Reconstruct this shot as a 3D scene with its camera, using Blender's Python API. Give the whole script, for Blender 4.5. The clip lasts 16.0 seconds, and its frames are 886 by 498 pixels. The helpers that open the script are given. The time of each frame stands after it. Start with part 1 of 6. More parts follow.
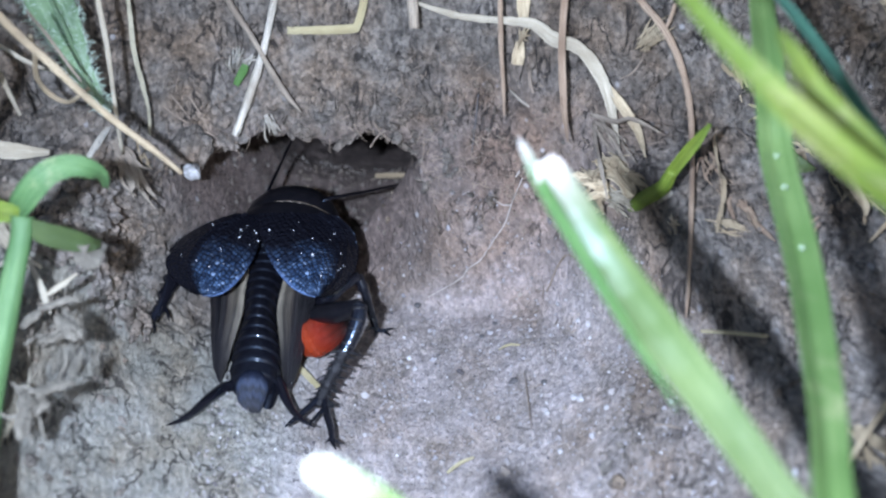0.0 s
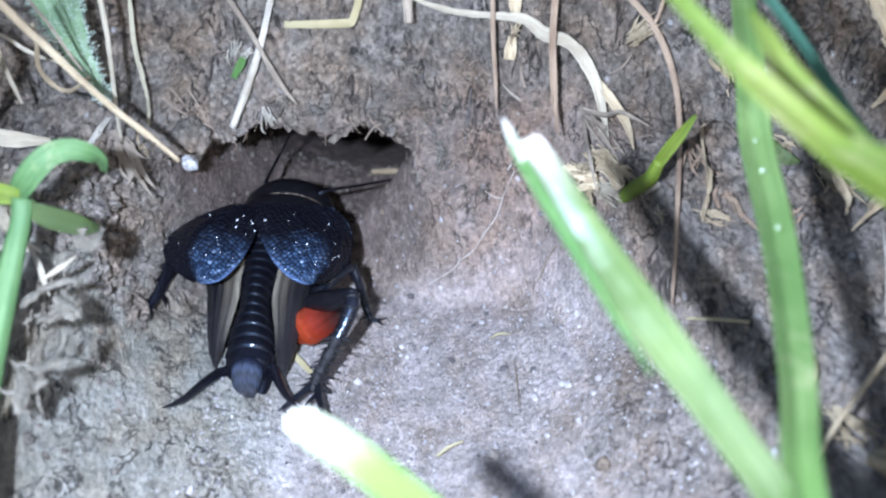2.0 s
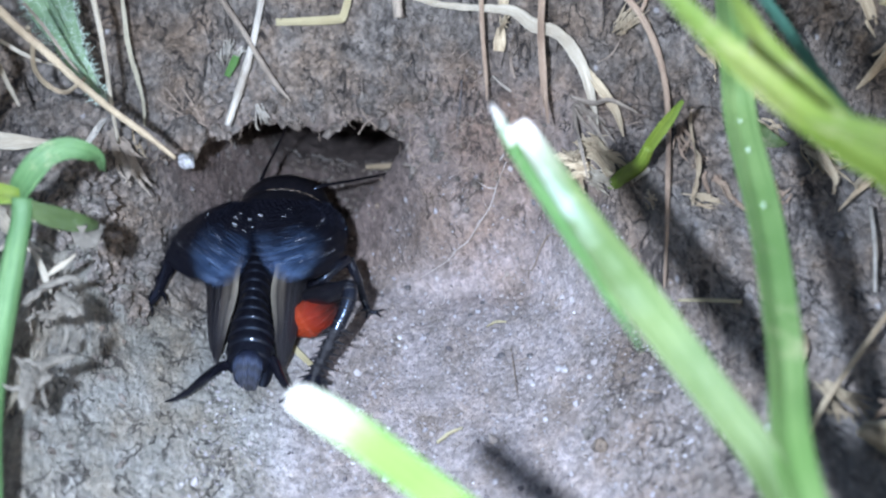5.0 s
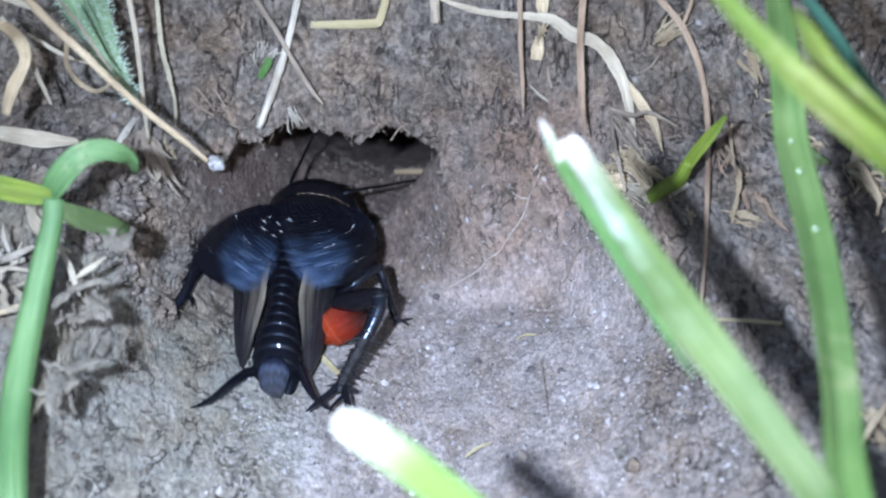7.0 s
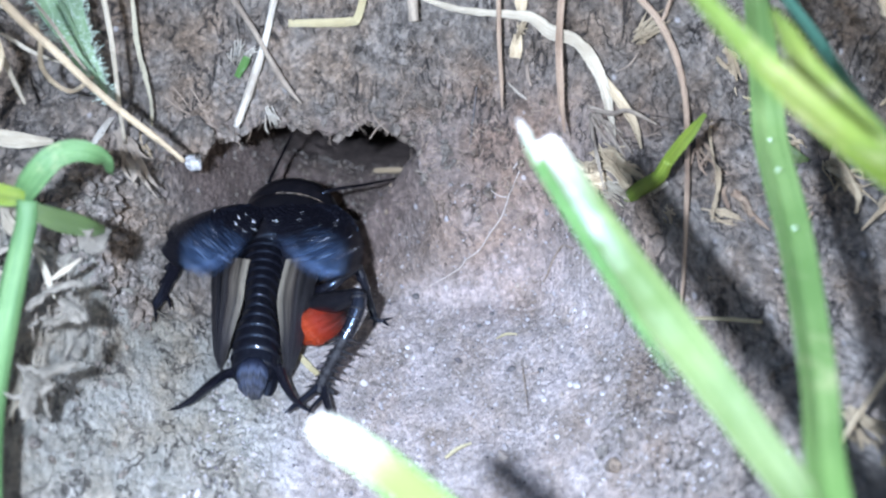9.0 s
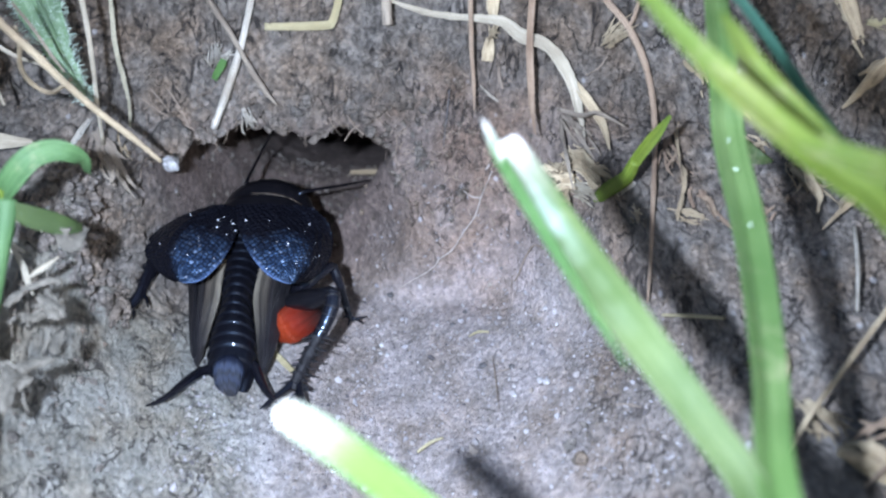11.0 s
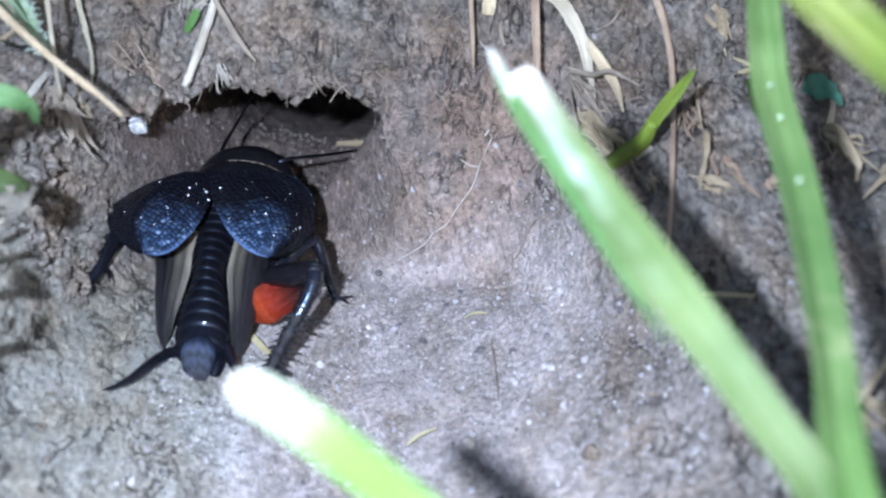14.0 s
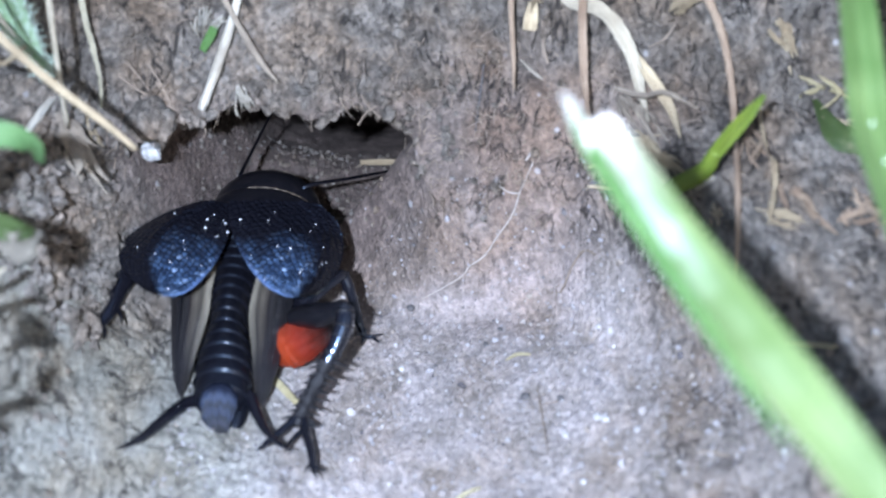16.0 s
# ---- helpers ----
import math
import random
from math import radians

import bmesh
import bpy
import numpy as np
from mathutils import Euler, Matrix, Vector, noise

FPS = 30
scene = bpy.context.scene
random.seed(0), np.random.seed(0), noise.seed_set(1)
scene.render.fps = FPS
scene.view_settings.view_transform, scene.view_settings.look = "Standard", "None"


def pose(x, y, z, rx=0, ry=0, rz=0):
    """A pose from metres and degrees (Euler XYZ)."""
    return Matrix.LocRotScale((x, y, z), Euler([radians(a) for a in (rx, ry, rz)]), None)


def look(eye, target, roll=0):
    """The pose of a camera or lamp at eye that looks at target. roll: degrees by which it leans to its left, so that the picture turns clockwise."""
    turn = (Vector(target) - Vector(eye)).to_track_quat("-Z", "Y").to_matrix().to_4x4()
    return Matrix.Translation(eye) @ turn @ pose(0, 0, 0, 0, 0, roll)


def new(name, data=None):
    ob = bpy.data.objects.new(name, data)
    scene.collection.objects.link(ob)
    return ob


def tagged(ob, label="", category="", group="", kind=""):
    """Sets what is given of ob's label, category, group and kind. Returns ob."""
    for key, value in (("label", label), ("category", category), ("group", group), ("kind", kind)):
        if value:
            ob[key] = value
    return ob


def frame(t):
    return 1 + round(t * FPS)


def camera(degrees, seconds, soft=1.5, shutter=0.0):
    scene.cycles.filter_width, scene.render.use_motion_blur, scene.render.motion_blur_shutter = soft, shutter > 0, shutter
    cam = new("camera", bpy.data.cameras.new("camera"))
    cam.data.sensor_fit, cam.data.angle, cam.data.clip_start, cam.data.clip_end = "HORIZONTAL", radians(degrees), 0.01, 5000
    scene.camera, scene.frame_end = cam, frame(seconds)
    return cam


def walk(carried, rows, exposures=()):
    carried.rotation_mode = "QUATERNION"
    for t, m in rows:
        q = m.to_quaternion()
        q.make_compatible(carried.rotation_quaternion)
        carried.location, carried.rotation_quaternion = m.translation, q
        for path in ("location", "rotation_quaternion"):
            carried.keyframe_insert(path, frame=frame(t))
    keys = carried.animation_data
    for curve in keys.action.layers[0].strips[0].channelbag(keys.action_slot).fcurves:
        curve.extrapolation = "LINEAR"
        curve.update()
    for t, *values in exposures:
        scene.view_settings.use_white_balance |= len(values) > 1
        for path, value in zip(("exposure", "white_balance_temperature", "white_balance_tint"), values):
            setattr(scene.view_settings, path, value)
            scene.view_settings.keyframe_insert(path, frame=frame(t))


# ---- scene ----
# A field cricket singing at the mouth of its burrow. Helper lengths are in millimetres.
MM = 0.001
cam = camera(39.0, 16.0, 2.3, 0.9)
cam.data.dof.use_dof = True
cam.data.dof.focus_distance = 0.091
cam.data.dof.aperture_fstop = 50.0
PATH = [
    (0, -0.63, 3.37, 64.49, 49.362, 0.735, 0.603),
    (0.5, -0.82, 2.40, 64.03, 49.557, 0.403, 0.508),
    (1, 0.07, 1.70, 64.59, 49.741, 0.864, 0.833),
    (1.5, 0.02, 1.05, 64.83, 49.896, 0.360, 0.528),
    (2, 0.18, 1.02, 64.39, 49.924, 0.543, 0.946),
    (2.5, 0.91, 1.07, 64.37, 49.780, 1.102, 0.186),
    (3, 0.37, 0.75, 64.07, 49.765, 1.242, 0.098),
    (5.5, 0.39, -0.44, 65.12, 49.948, 1.617, -0.094),
    (6, -0.09, 0.39, 66.55, 49.547, 1.252, 0.234),
    (6.5, -1.11, 0.76, 65.00, 49.741, 0.469, 0.951),
    (7, -1.04, 1.13, 64.34, 49.930, 0.792, 1.339),
    (7.5, -0.92, 1.20, 63.51, 49.730, 0.710, 0.648),
    (8, -0.99, 1.87, 62.86, 49.155, 0.646, 0.561),
    (8.2, -0.66, 2.69, 63.38, 49.354, 0.908, 0.679),
    (10.3, -1.2, -0.6, 65.0, 49.9, -0.4, 0.24),
    (10.5, -0.76, -0.53, 65.35, 49.542, -0.188, 0.264),
    (11, 0.00, 0.00, 65.00, 50.000, 0.0, 0.0),
    (11.5, 0.13, -1.20, 64.79, 50.499, -0.214, -0.294),
    (12, 0.26, -1.39, 64.58, 50.151, 0.024, -0.419),
    (12.5, -0.84, -2.95, 65.30, 50.173, -0.623, -0.720),
    (13, -0.88, -1.24, 64.98, 49.733, -0.193, 0.278),
    (13.5, -1.19, 3.40, 61.17, 50.592, -0.557, 0.368),
    (14, -0.35, 5.54, 58.00, 49.949, -0.764, -0.030),
    (14.5, -0.44, 7.92, 59.42, 49.205, 0.010, -0.083),
    (15, -1.42, 10.30, 58.44, 49.559, -0.153, -0.263),
    (15.5, -2.07, 11.52, 57.31, 49.454, -0.329, 0.007),
    (16, -2.38, 12.43, 55.94, 49.502, -0.305, -0.048),
]
walk(cam, [(t, pose(x * MM, y * MM, z * MM, a, b, c)) for t, x, y, z, a, b, c in PATH],
     [(0.0, 0.41), (0.5, 0.36), (1.0, 0.42), (1.5, 0.51), (2.0, 0.73), (2.5, 0.87), (3.0, 0.78), (4.2, 0.56), (5.5, 0.46), (6.0, 0.39), (6.5, 0.41), (7.0, 0.48), (7.5, 1.0), (8.0, 1.13), (8.2, 1.08), (9.2, 0.76),
      (10.3, 0.51), (11.0, 0.48), (11.5, 0.44), (12.0, 0.38), (13.0, 0.36), (13.5, 0.46), (14.0, 0.63), (14.5, 0.72), (15.0, 0.97), (15.5, 0.84), (16.0, 0.78)])

# ---- light: a small white torch beside the lens, and a dim sky ----
world = bpy.data.worlds.new("sky")
scene.world = world
world.use_nodes = True
sky = world.node_tree.nodes.new("ShaderNodeTexSky")
sky.sky_type, sky.sun_disc = "NISHITA", False
sky.sun_elevation, sky.sun_rotation = radians(35), radians(150)
world.node_tree.links.new(sky.outputs[0], world.node_tree.nodes["Background"].inputs[0])
world.node_tree.nodes["Background"].inputs[1].default_value = 0.15
torch_data = bpy.data.lights.new("torch", "SPOT")
torch_data.energy, torch_data.color = 1.06, (0.60, 0.735, 1.0)
torch_data.spot_size, torch_data.spot_blend, torch_data.shadow_soft_size = radians(71), 1.0, 0.0012
torch = new("torch", torch_data)
torch.matrix_world = look((-12 * MM, 2 * MM, 67 * MM), (-4 * MM, 60 * MM, 0))


# ---- materials ----
def shader(name):
    m = bpy.data.materials.new(name)
    m.use_nodes = True
    nt = m.node_tree
    return m, nt, nt.nodes["Principled BSDF"]


def node(nt, kind, **sets):
    n = nt.nodes.new(kind)
    for key, value in sets.items():
        if key in n.inputs:
            n.inputs[key].default_value = value
    return n


def link(nt, a, b):
    nt.links.new(a, b)


def ramp(nt, fac, stops):
    r = nt.nodes.new("ShaderNodeValToRGB")
    els = r.color_ramp.elements
    els[0].position, els[0].color = stops[0][0], (*stops[0][1], 1)
    els[1].position, els[1].color = stops[-1][0], (*stops[-1][1], 1)
    for p, c in stops[1:-1]:
        els.new(p).color = (*c, 1)
    link(nt, fac, r.inputs[0])
    return r.outputs[0]


def mixed(nt, fac, a, b, blend="MIX"):
    m = nt.nodes.new("ShaderNodeMix")
    m.data_type, m.blend_type = "RGBA", blend
    for sock, v in ((m.inputs[0], fac), (m.inputs[6], a), (m.inputs[7], b)):
        if isinstance(v, (int, float)):
            sock.default_value = v
        elif isinstance(v, tuple):
            sock.default_value = (*v, 1)
        else:
            link(nt, v, sock)
    return m.outputs[2]


def bumped(nt, bsdf, layers):
    """Stack of bumps: (height socket, depth in mm)."""
    last = None
    for height, deep in layers:
        b = node(nt, "ShaderNodeBump", Strength=1.0, Distance=deep * MM)
        link(nt, height, b.inputs["Height"])
        if last:
            link(nt, last, b.inputs["Normal"])
        last = b.outputs[0]
    link(nt, last, bsdf.inputs["Normal"])


def soil_material(name, dark, mid, light, dusty):
    """Crumbly earth: grains of many tones, paler where it is trodden to dust (the mesh's 'dust')."""
    m, nt, bsdf = shader(name)
    drawn = node(nt, "ShaderNodeMapping")
    drawn.inputs["Scale"].default_value = (1.0, 0.62, 0.95)
    link(nt, nt.nodes.new("ShaderNodeTexCoord").outputs["Object"], drawn.inputs[0])
    at = drawn.outputs[0]

    def noise_at(scale, detail=4, rough=0.6):
        n = node(nt, "ShaderNodeTexNoise", Scale=scale, Detail=detail, Roughness=rough)
        link(nt, at, n.inputs["Vector"])
        return n.outputs[0]

    def grain_at(scale):
        v = node(nt, "ShaderNodeTexVoronoi", Scale=scale)
        link(nt, at, v.inputs["Vector"])
        s = nt.nodes.new("ShaderNodeSeparateColor")
        link(nt, v.outputs["Color"], s.inputs[0])
        return v.outputs["Distance"], s.outputs[0], s.outputs[1]

    dust = nt.nodes.new("ShaderNodeAttribute")
    dust.attribute_name = "dust"
    big, medium, fine = noise_at(110, 5), noise_at(700, 5, 0.65), noise_at(3600, 4, 0.7)
    g1, tone1, odd1 = grain_at(3400.0)
    g2, tone2, odd2 = grain_at(1700.0)
    col = ramp(nt, big, [(0.3, dark), (0.5, mid), (0.75, light)])
    col = mixed(nt, 0.25, col, ramp(nt, medium, [(0.3, dark), (0.55, mid), (0.75, light)]))
    tint = noise_at(260, 3)
    col = mixed(nt, ramp(nt, tint, [(0.42, (0, 0, 0)), (0.66, (0.8, 0.8, 0.8))]), col, mixed(nt, 1.0, col, (1.18, 0.98, 0.80), "MULTIPLY"))
    pale = mixed(nt, 0.55, dusty, ramp(nt, medium, [(0.36, mid), (0.62, dusty)]))
    pale = mixed(nt, ramp(nt, noise_at(330, 4), [(0.40, (0.6, 0.6, 0.6)), (0.56, (0, 0, 0))]), pale, mid)
    pale = mixed(nt, ramp(nt, tint, [(0.45, (0, 0, 0)), (0.65, (0.7, 0.7, 0.7))]), pale, mixed(nt, 1.0, pale, (0.92, 0.85, 0.76), "MULTIPLY"))
    col = mixed(nt, dust.outputs["Fac"], col, pale)
    # a darker brown in and before the burrow mouth
    burrow_tone = nt.nodes.new("ShaderNodeAttribute")
    burrow_tone.attribute_name = "burrow_tone"
    col = mixed(nt, burrow_tone.outputs["Fac"], col, ramp(nt, medium, [(0.3, (0.066, 0.048, 0.040)), (0.7, (0.178, 0.134, 0.114))]))
    ruddy = nt.nodes.new("ShaderNodeAttribute")
    ruddy.attribute_name = "ruddy"
    col = mixed(nt, ruddy.outputs["Fac"], col, mixed(nt, 1.0, col, (1.09, 0.97, 0.95), "MULTIPLY"))
    clay = nt.nodes.new("ShaderNodeAttribute")
    clay.attribute_name = "clay"
    col = mixed(nt, clay.outputs["Fac"], col, mixed(nt, 1.0, col, (0.93, 1.0, 0.95), "MULTIPLY"))
    warp = node(nt, "ShaderNodeTexNoise", Scale=420.0, Detail=3.0)
    link(nt, at, warp.inputs["Vector"])
    bent = nt.nodes.new("ShaderNodeVectorMath")
    bent.operation = "MULTIPLY_ADD"
    link(nt, warp.outputs["Color"], bent.inputs[0])
    bent.inputs[1].default_value = (0.0030, 0.0030, 0.0030)
    upright = nt.nodes.new("ShaderNodeVectorMath")
    upright.operation = "MULTIPLY"
    link(nt, at, upright.inputs[0])
    upright.inputs[1].default_value = (1.0, 0.6, 0.45)
    link(nt, upright.outputs[0], bent.inputs[2])
    split = node(nt, "ShaderNodeTexVoronoi", Scale=420.0)
    split.feature = "DISTANCE_TO_EDGE"
    link(nt, bent.outputs[0], split.inputs["Vector"])
    gap = ramp(nt, split.outputs["Distance"], [(0.012, (1, 1, 1)), (0.05, (0, 0, 0))])
    broken = ramp(nt, noise_at(190, 3), [(0.50, (0, 0, 0)), (0.60, (0.62, 0.62, 0.62))])
    gap = mixed(nt, 1.0, gap, broken, "MULTIPLY")
    cleft = nt.nodes.new("ShaderNodeAttribute")
    cleft.attribute_name = "cleft"
    firm = ramp(nt, cleft.outputs["Fac"], [(0.0, (0, 0, 0)), (1.0, (1, 1, 1))])
    gap = mixed(nt, 1.0, gap, firm, "MULTIPLY")
    # the shade down in these gaps is painted near-black
    col = mixed(nt, gap, col, (0.018, 0.014, 0.012))
    rough_tone = noise_at(1900, 6, 0.75)

    def strokes_at(scale, squeeze, wide, seed_at, low):
        """Short wriggling cracks."""
        mp = node(nt, "ShaderNodeMapping")
        mp.inputs["Scale"].default_value = squeeze
        mp.inputs["Location"].default_value = (seed_at, seed_at * 0.7, 0)
        link(nt, at, mp.inputs[0])
        n = node(nt, "ShaderNodeTexNoise", Scale=scale, Detail=3.0, Roughness=0.6, Distortion=0.6)
        link(nt, mp.outputs[0], n.inputs["Vector"])
        line = ramp(nt, n.outputs[0], [(0.5 - wide, (0, 0, 0)), (0.5 - wide * 0.35, (1, 1, 1)), (0.5 + wide * 0.35, (1, 1, 1)), (0.5 + wide, (0, 0, 0))])
        part_of = node(nt, "ShaderNodeTexNoise", Scale=scale * 0.9, Detail=1.0)
        link(nt, at, part_of.inputs["Vector"])
        return mixed(nt, 1.0, line, ramp(nt, part_of.outputs[0], [(low, (0, 0, 0)), (low + 0.06, (1, 1, 1))]), "MULTIPLY")

    crack = mixed(nt, 1.0, strokes_at(300.0, (1.5, 1.0, 0.55), 0.022, 0.3, 0.52), strokes_at(520.0, (1.3, 1.0, 0.7), 0.024, 0.8, 0.55), "LIGHTEN")
    crack = mixed(nt, 1.0, crack, firm, "MULTIPLY")
    # crack strokes get their inner shade as near-black colour too
    col = mixed(nt, mixed(nt, 1.0, crack, (0.85, 0.85, 0.85), "MULTIPLY"), col, (0.022, 0.017, 0.014))

    def crumbs_at(scale, bend):
        push = nt.nodes.new("ShaderNodeVectorMath")
        push.operation = "MULTIPLY_ADD"
        jig = node(nt, "ShaderNodeTexNoise", Scale=scale * 1.3, Detail=4.0, Roughness=0.7)
        link(nt, at, jig.inputs["Vector"])
        link(nt, jig.outputs["Color"], push.inputs[0])
        push.inputs[1].default_value = (bend, bend, bend)
        link(nt, at, push.inputs[2])
        v = node(nt, "ShaderNodeTexVoronoi", Scale=scale)
        link(nt, push.outputs[0], v.inputs["Vector"])
        return v.outputs["Distance"]

    loose = ramp(nt, dust.outputs["Fac"], [(0.1, (1, 1, 1)), (0.55, (0.25, 0.25, 0.25))])
    loose = mixed(nt, burrow_tone.outputs["Fac"], loose, (0.35, 0.35, 0.35))
    loose = mixed(nt, ruddy.outputs["Fac"], loose, mixed(nt, 1.0, loose, (0.45, 0.45, 0.45), "MULTIPLY"))
    loose = mixed(nt, clay.outputs["Fac"], loose, (0.15, 0.15, 0.15))
    crumb_big, crumb_small = crumbs_at(1250.0, 0.0011), crumbs_at(2900.0, 0.0005)
    # pits: shade between the crumbs, darkened in the colour like occlusion
    pits = mixed(nt, 1.0, ramp(nt, crumb_big, [(0.55, (1, 1, 1)), (0.85, (0.62, 0.61, 0.60))]), ramp(nt, crumb_small, [(0.50, (1, 1, 1)), (0.85, (0.66, 0.65, 0.64))]), "MULTIPLY")
    col = mixed(nt, loose, col, mixed(nt, 1.0, col, pits, "MULTIPLY"))
    heap = mixed(nt, loose, (0.5, 0.5, 0.5), pits)
    col = mixed(nt, 0.42, col, ramp(nt, rough_tone, [(0.28, (0.15, 0.15, 0.15)), (0.5, (0.5, 0.5, 0.5)), (0.72, (0.86, 0.85, 0.84))]), "OVERLAY")
    col = mixed(nt, ramp(nt, dust.outputs["Fac"], [(0.1, (0.28, 0.28, 0.28)), (0.6, (0.32, 0.32, 0.32))]), col, ramp(nt, tone1, [(0.0, (0.12, 0.12, 0.13)), (0.5, (0.48, 0.48, 0.48)), (1.0, (0.88, 0.87, 0.86))]), "OVERLAY")
    col = mixed(nt, 0.36, col, ramp(nt, fine, [(0.25, (0.2, 0.2, 0.2)), (0.75, (0.8, 0.8, 0.8))]), "OVERLAY")
    odd = mixed(nt, 1.0, ramp(nt, odd2, [(0.965, (0, 0, 0)), (0.98, (0.3, 0.3, 0.3))]), ramp(nt, g2, [(0.22, (1, 1, 1)), (0.42, (0, 0, 0))]), "MULTIPLY")
    col = mixed(nt, odd, col, ramp(nt, tone2, [(0.0, (0.10, 0.085, 0.085)), (0.5, (0.42, 0.40, 0.40)), (1.0, (0.75, 0.74, 0.74))]))
    link(nt, col, bsdf.inputs["Base Color"])
    bsdf.inputs["Roughness"].default_value = 0.8
    bsdf.inputs["Specular IOR Level"].default_value = 0.3
    inv = nt.nodes.new("ShaderNodeMath")
    inv.operation = "MULTIPLY"
    link(nt, g1, inv.inputs[0])
    inv.inputs[1].default_value = -1.0
    sunk = nt.nodes.new("ShaderNodeMath")
    sunk.operation = "MULTIPLY"
    link(nt, gap, sunk.inputs[0])
    sunk.inputs[1].default_value = -1.0
    groove = nt.nodes.new("ShaderNodeMath")
    groove.operation = "MULTIPLY"
    link(nt, crack, groove.inputs[0])
    groove.inputs[1].default_value = -1.0
    bumped(nt, bsdf, [(sunk.outputs[0], 0.15), (groove.outputs[0], 0.20), (heap, 0.24), (medium, 0.30), (rough_tone, 0.20), (inv.outputs[0], 0.08), (fine, 0.14)])
    return m


SOIL = soil_material("soil", (0.080, 0.066, 0.053), (0.145, 0.126, 0.107), (0.222, 0.194, 0.169), (0.322, 0.291, 0.279))


def plain_material(name, a, b, scale=900.0, rough=0.6, bump=0.06, spec=0.4, metal=0.0, vary=0.0):
    """Two-tone mottled surface with fine relief."""
    m, nt, bsdf = shader(name)
    at = nt.nodes.new("ShaderNodeTexCoord").outputs["Object"]
    n1 = node(nt, "ShaderNodeTexNoise", Scale=scale, Detail=4.0, Roughness=0.6)
    n2 = node(nt, "ShaderNodeTexNoise", Scale=scale * 5, Detail=3.0, Roughness=0.6)
    link(nt, at, n1.inputs["Vector"])
    link(nt, at, n2.inputs["Vector"])
    col = ramp(nt, n1.outputs[0], [(0.32, a), (0.68, b)])
    col = mixed(nt, 0.3, col, ramp(nt, n2.outputs[0], [(0.3, a), (0.7, b)]))
    link(nt, col, bsdf.inputs["Base Color"])
    bsdf.inputs["Roughness"].default_value = rough
    bsdf.inputs["Specular IOR Level"].default_value = spec
    bsdf.inputs["Metallic"].default_value = metal
    bumped(nt, bsdf, [(n1.outputs[0], bump), (n2.outputs[0], bump * 0.4)])
    return m


def blade_material(name, edge, middle, tip, tip_at=0.0, rough=0.42, through_light=0.35, fibres=24.0, band=None):
    """Grass or straw: lengthwise fibres over the width, a dry cut tip at the start, light passing through."""
    m, nt, bsdf = shader(name)
    uv = nt.nodes.new("ShaderNodeUVMap")
    sep = nt.nodes.new("ShaderNodeSeparateXYZ")
    link(nt, uv.outputs[0], sep.inputs[0])
    stretch = node(nt, "ShaderNodeMapping")
    stretch.inputs["Scale"].default_value = (fibres, 1.6, 1)
    link(nt, uv.outputs[0], stretch.inputs[0])
    fib = node(nt, "ShaderNodeTexNoise", Scale=1.0, Detail=4.0, Roughness=0.7)
    link(nt, stretch.outputs[0], fib.inputs["Vector"])
    blot = node(nt, "ShaderNodeTexNoise", Scale=260.0, Detail=4.0)
    at = nt.nodes.new("ShaderNodeTexCoord").outputs["Object"]
    link(nt, at, blot.inputs["Vector"])
    col = ramp(nt, fib.outputs[0], [(0.37, edge), (0.63, middle)])
    col = mixed(nt, ramp(nt, blot.outputs[0], [(0.40, (0, 0, 0)), (0.62, (0.75, 0.75, 0.75))]), col, edge)
    worn = node(nt, "ShaderNodeTexNoise", Scale=150.0, Detail=5.0, Roughness=0.7)
    link(nt, at, worn.inputs["Vector"])
    scar = tuple(0.5 * a + 0.5 * b for a, b in zip(middle, (0.42, 0.36, 0.22)))
    col = mixed(nt, ramp(nt, worn.outputs[0], [(0.60, (0, 0, 0)), (0.70, (0.7, 0.7, 0.7))]), col, scar)
    if tip_at > 0:
        wob = nt.nodes.new("ShaderNodeMath")
        wob.operation = "MULTIPLY_ADD"
        link(nt, fib.outputs[0], wob.inputs[0])
        wob.inputs[1].default_value = -tip_at * 0.8
        link(nt, sep.outputs[1], wob.inputs[2])
        col = mixed(nt, ramp(nt, wob.outputs[0], [(0.0, (1, 1, 1)), (tip_at * 0.7, (0, 0, 0))]), col, tip)
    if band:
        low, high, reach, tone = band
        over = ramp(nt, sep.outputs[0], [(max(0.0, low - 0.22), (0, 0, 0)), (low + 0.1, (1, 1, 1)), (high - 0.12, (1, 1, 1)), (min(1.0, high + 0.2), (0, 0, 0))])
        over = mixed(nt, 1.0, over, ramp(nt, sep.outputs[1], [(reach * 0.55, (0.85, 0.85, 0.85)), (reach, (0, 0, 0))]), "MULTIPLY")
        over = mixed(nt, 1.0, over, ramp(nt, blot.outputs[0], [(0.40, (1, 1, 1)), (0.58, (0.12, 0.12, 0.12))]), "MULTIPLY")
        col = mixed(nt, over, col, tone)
    link(nt, col, bsdf.inputs["Base Color"])
    bsdf.inputs["Roughness"].default_value = rough
    bumped(nt, bsdf, [(fib.outputs[0], 0.12)])
    if through_light:
        tr = nt.nodes.new("ShaderNodeBsdfTranslucent")
        link(nt, col, tr.inputs[0])
        mix = nt.nodes.new("ShaderNodeMixShader")
        mix.inputs[0].default_value = through_light
        link(nt, bsdf.outputs[0], mix.inputs[1])
        link(nt, tr.outputs[0], mix.inputs[2])
        link(nt, mix.outputs[0], nt.nodes["Material Output"].inputs[0])
    return m


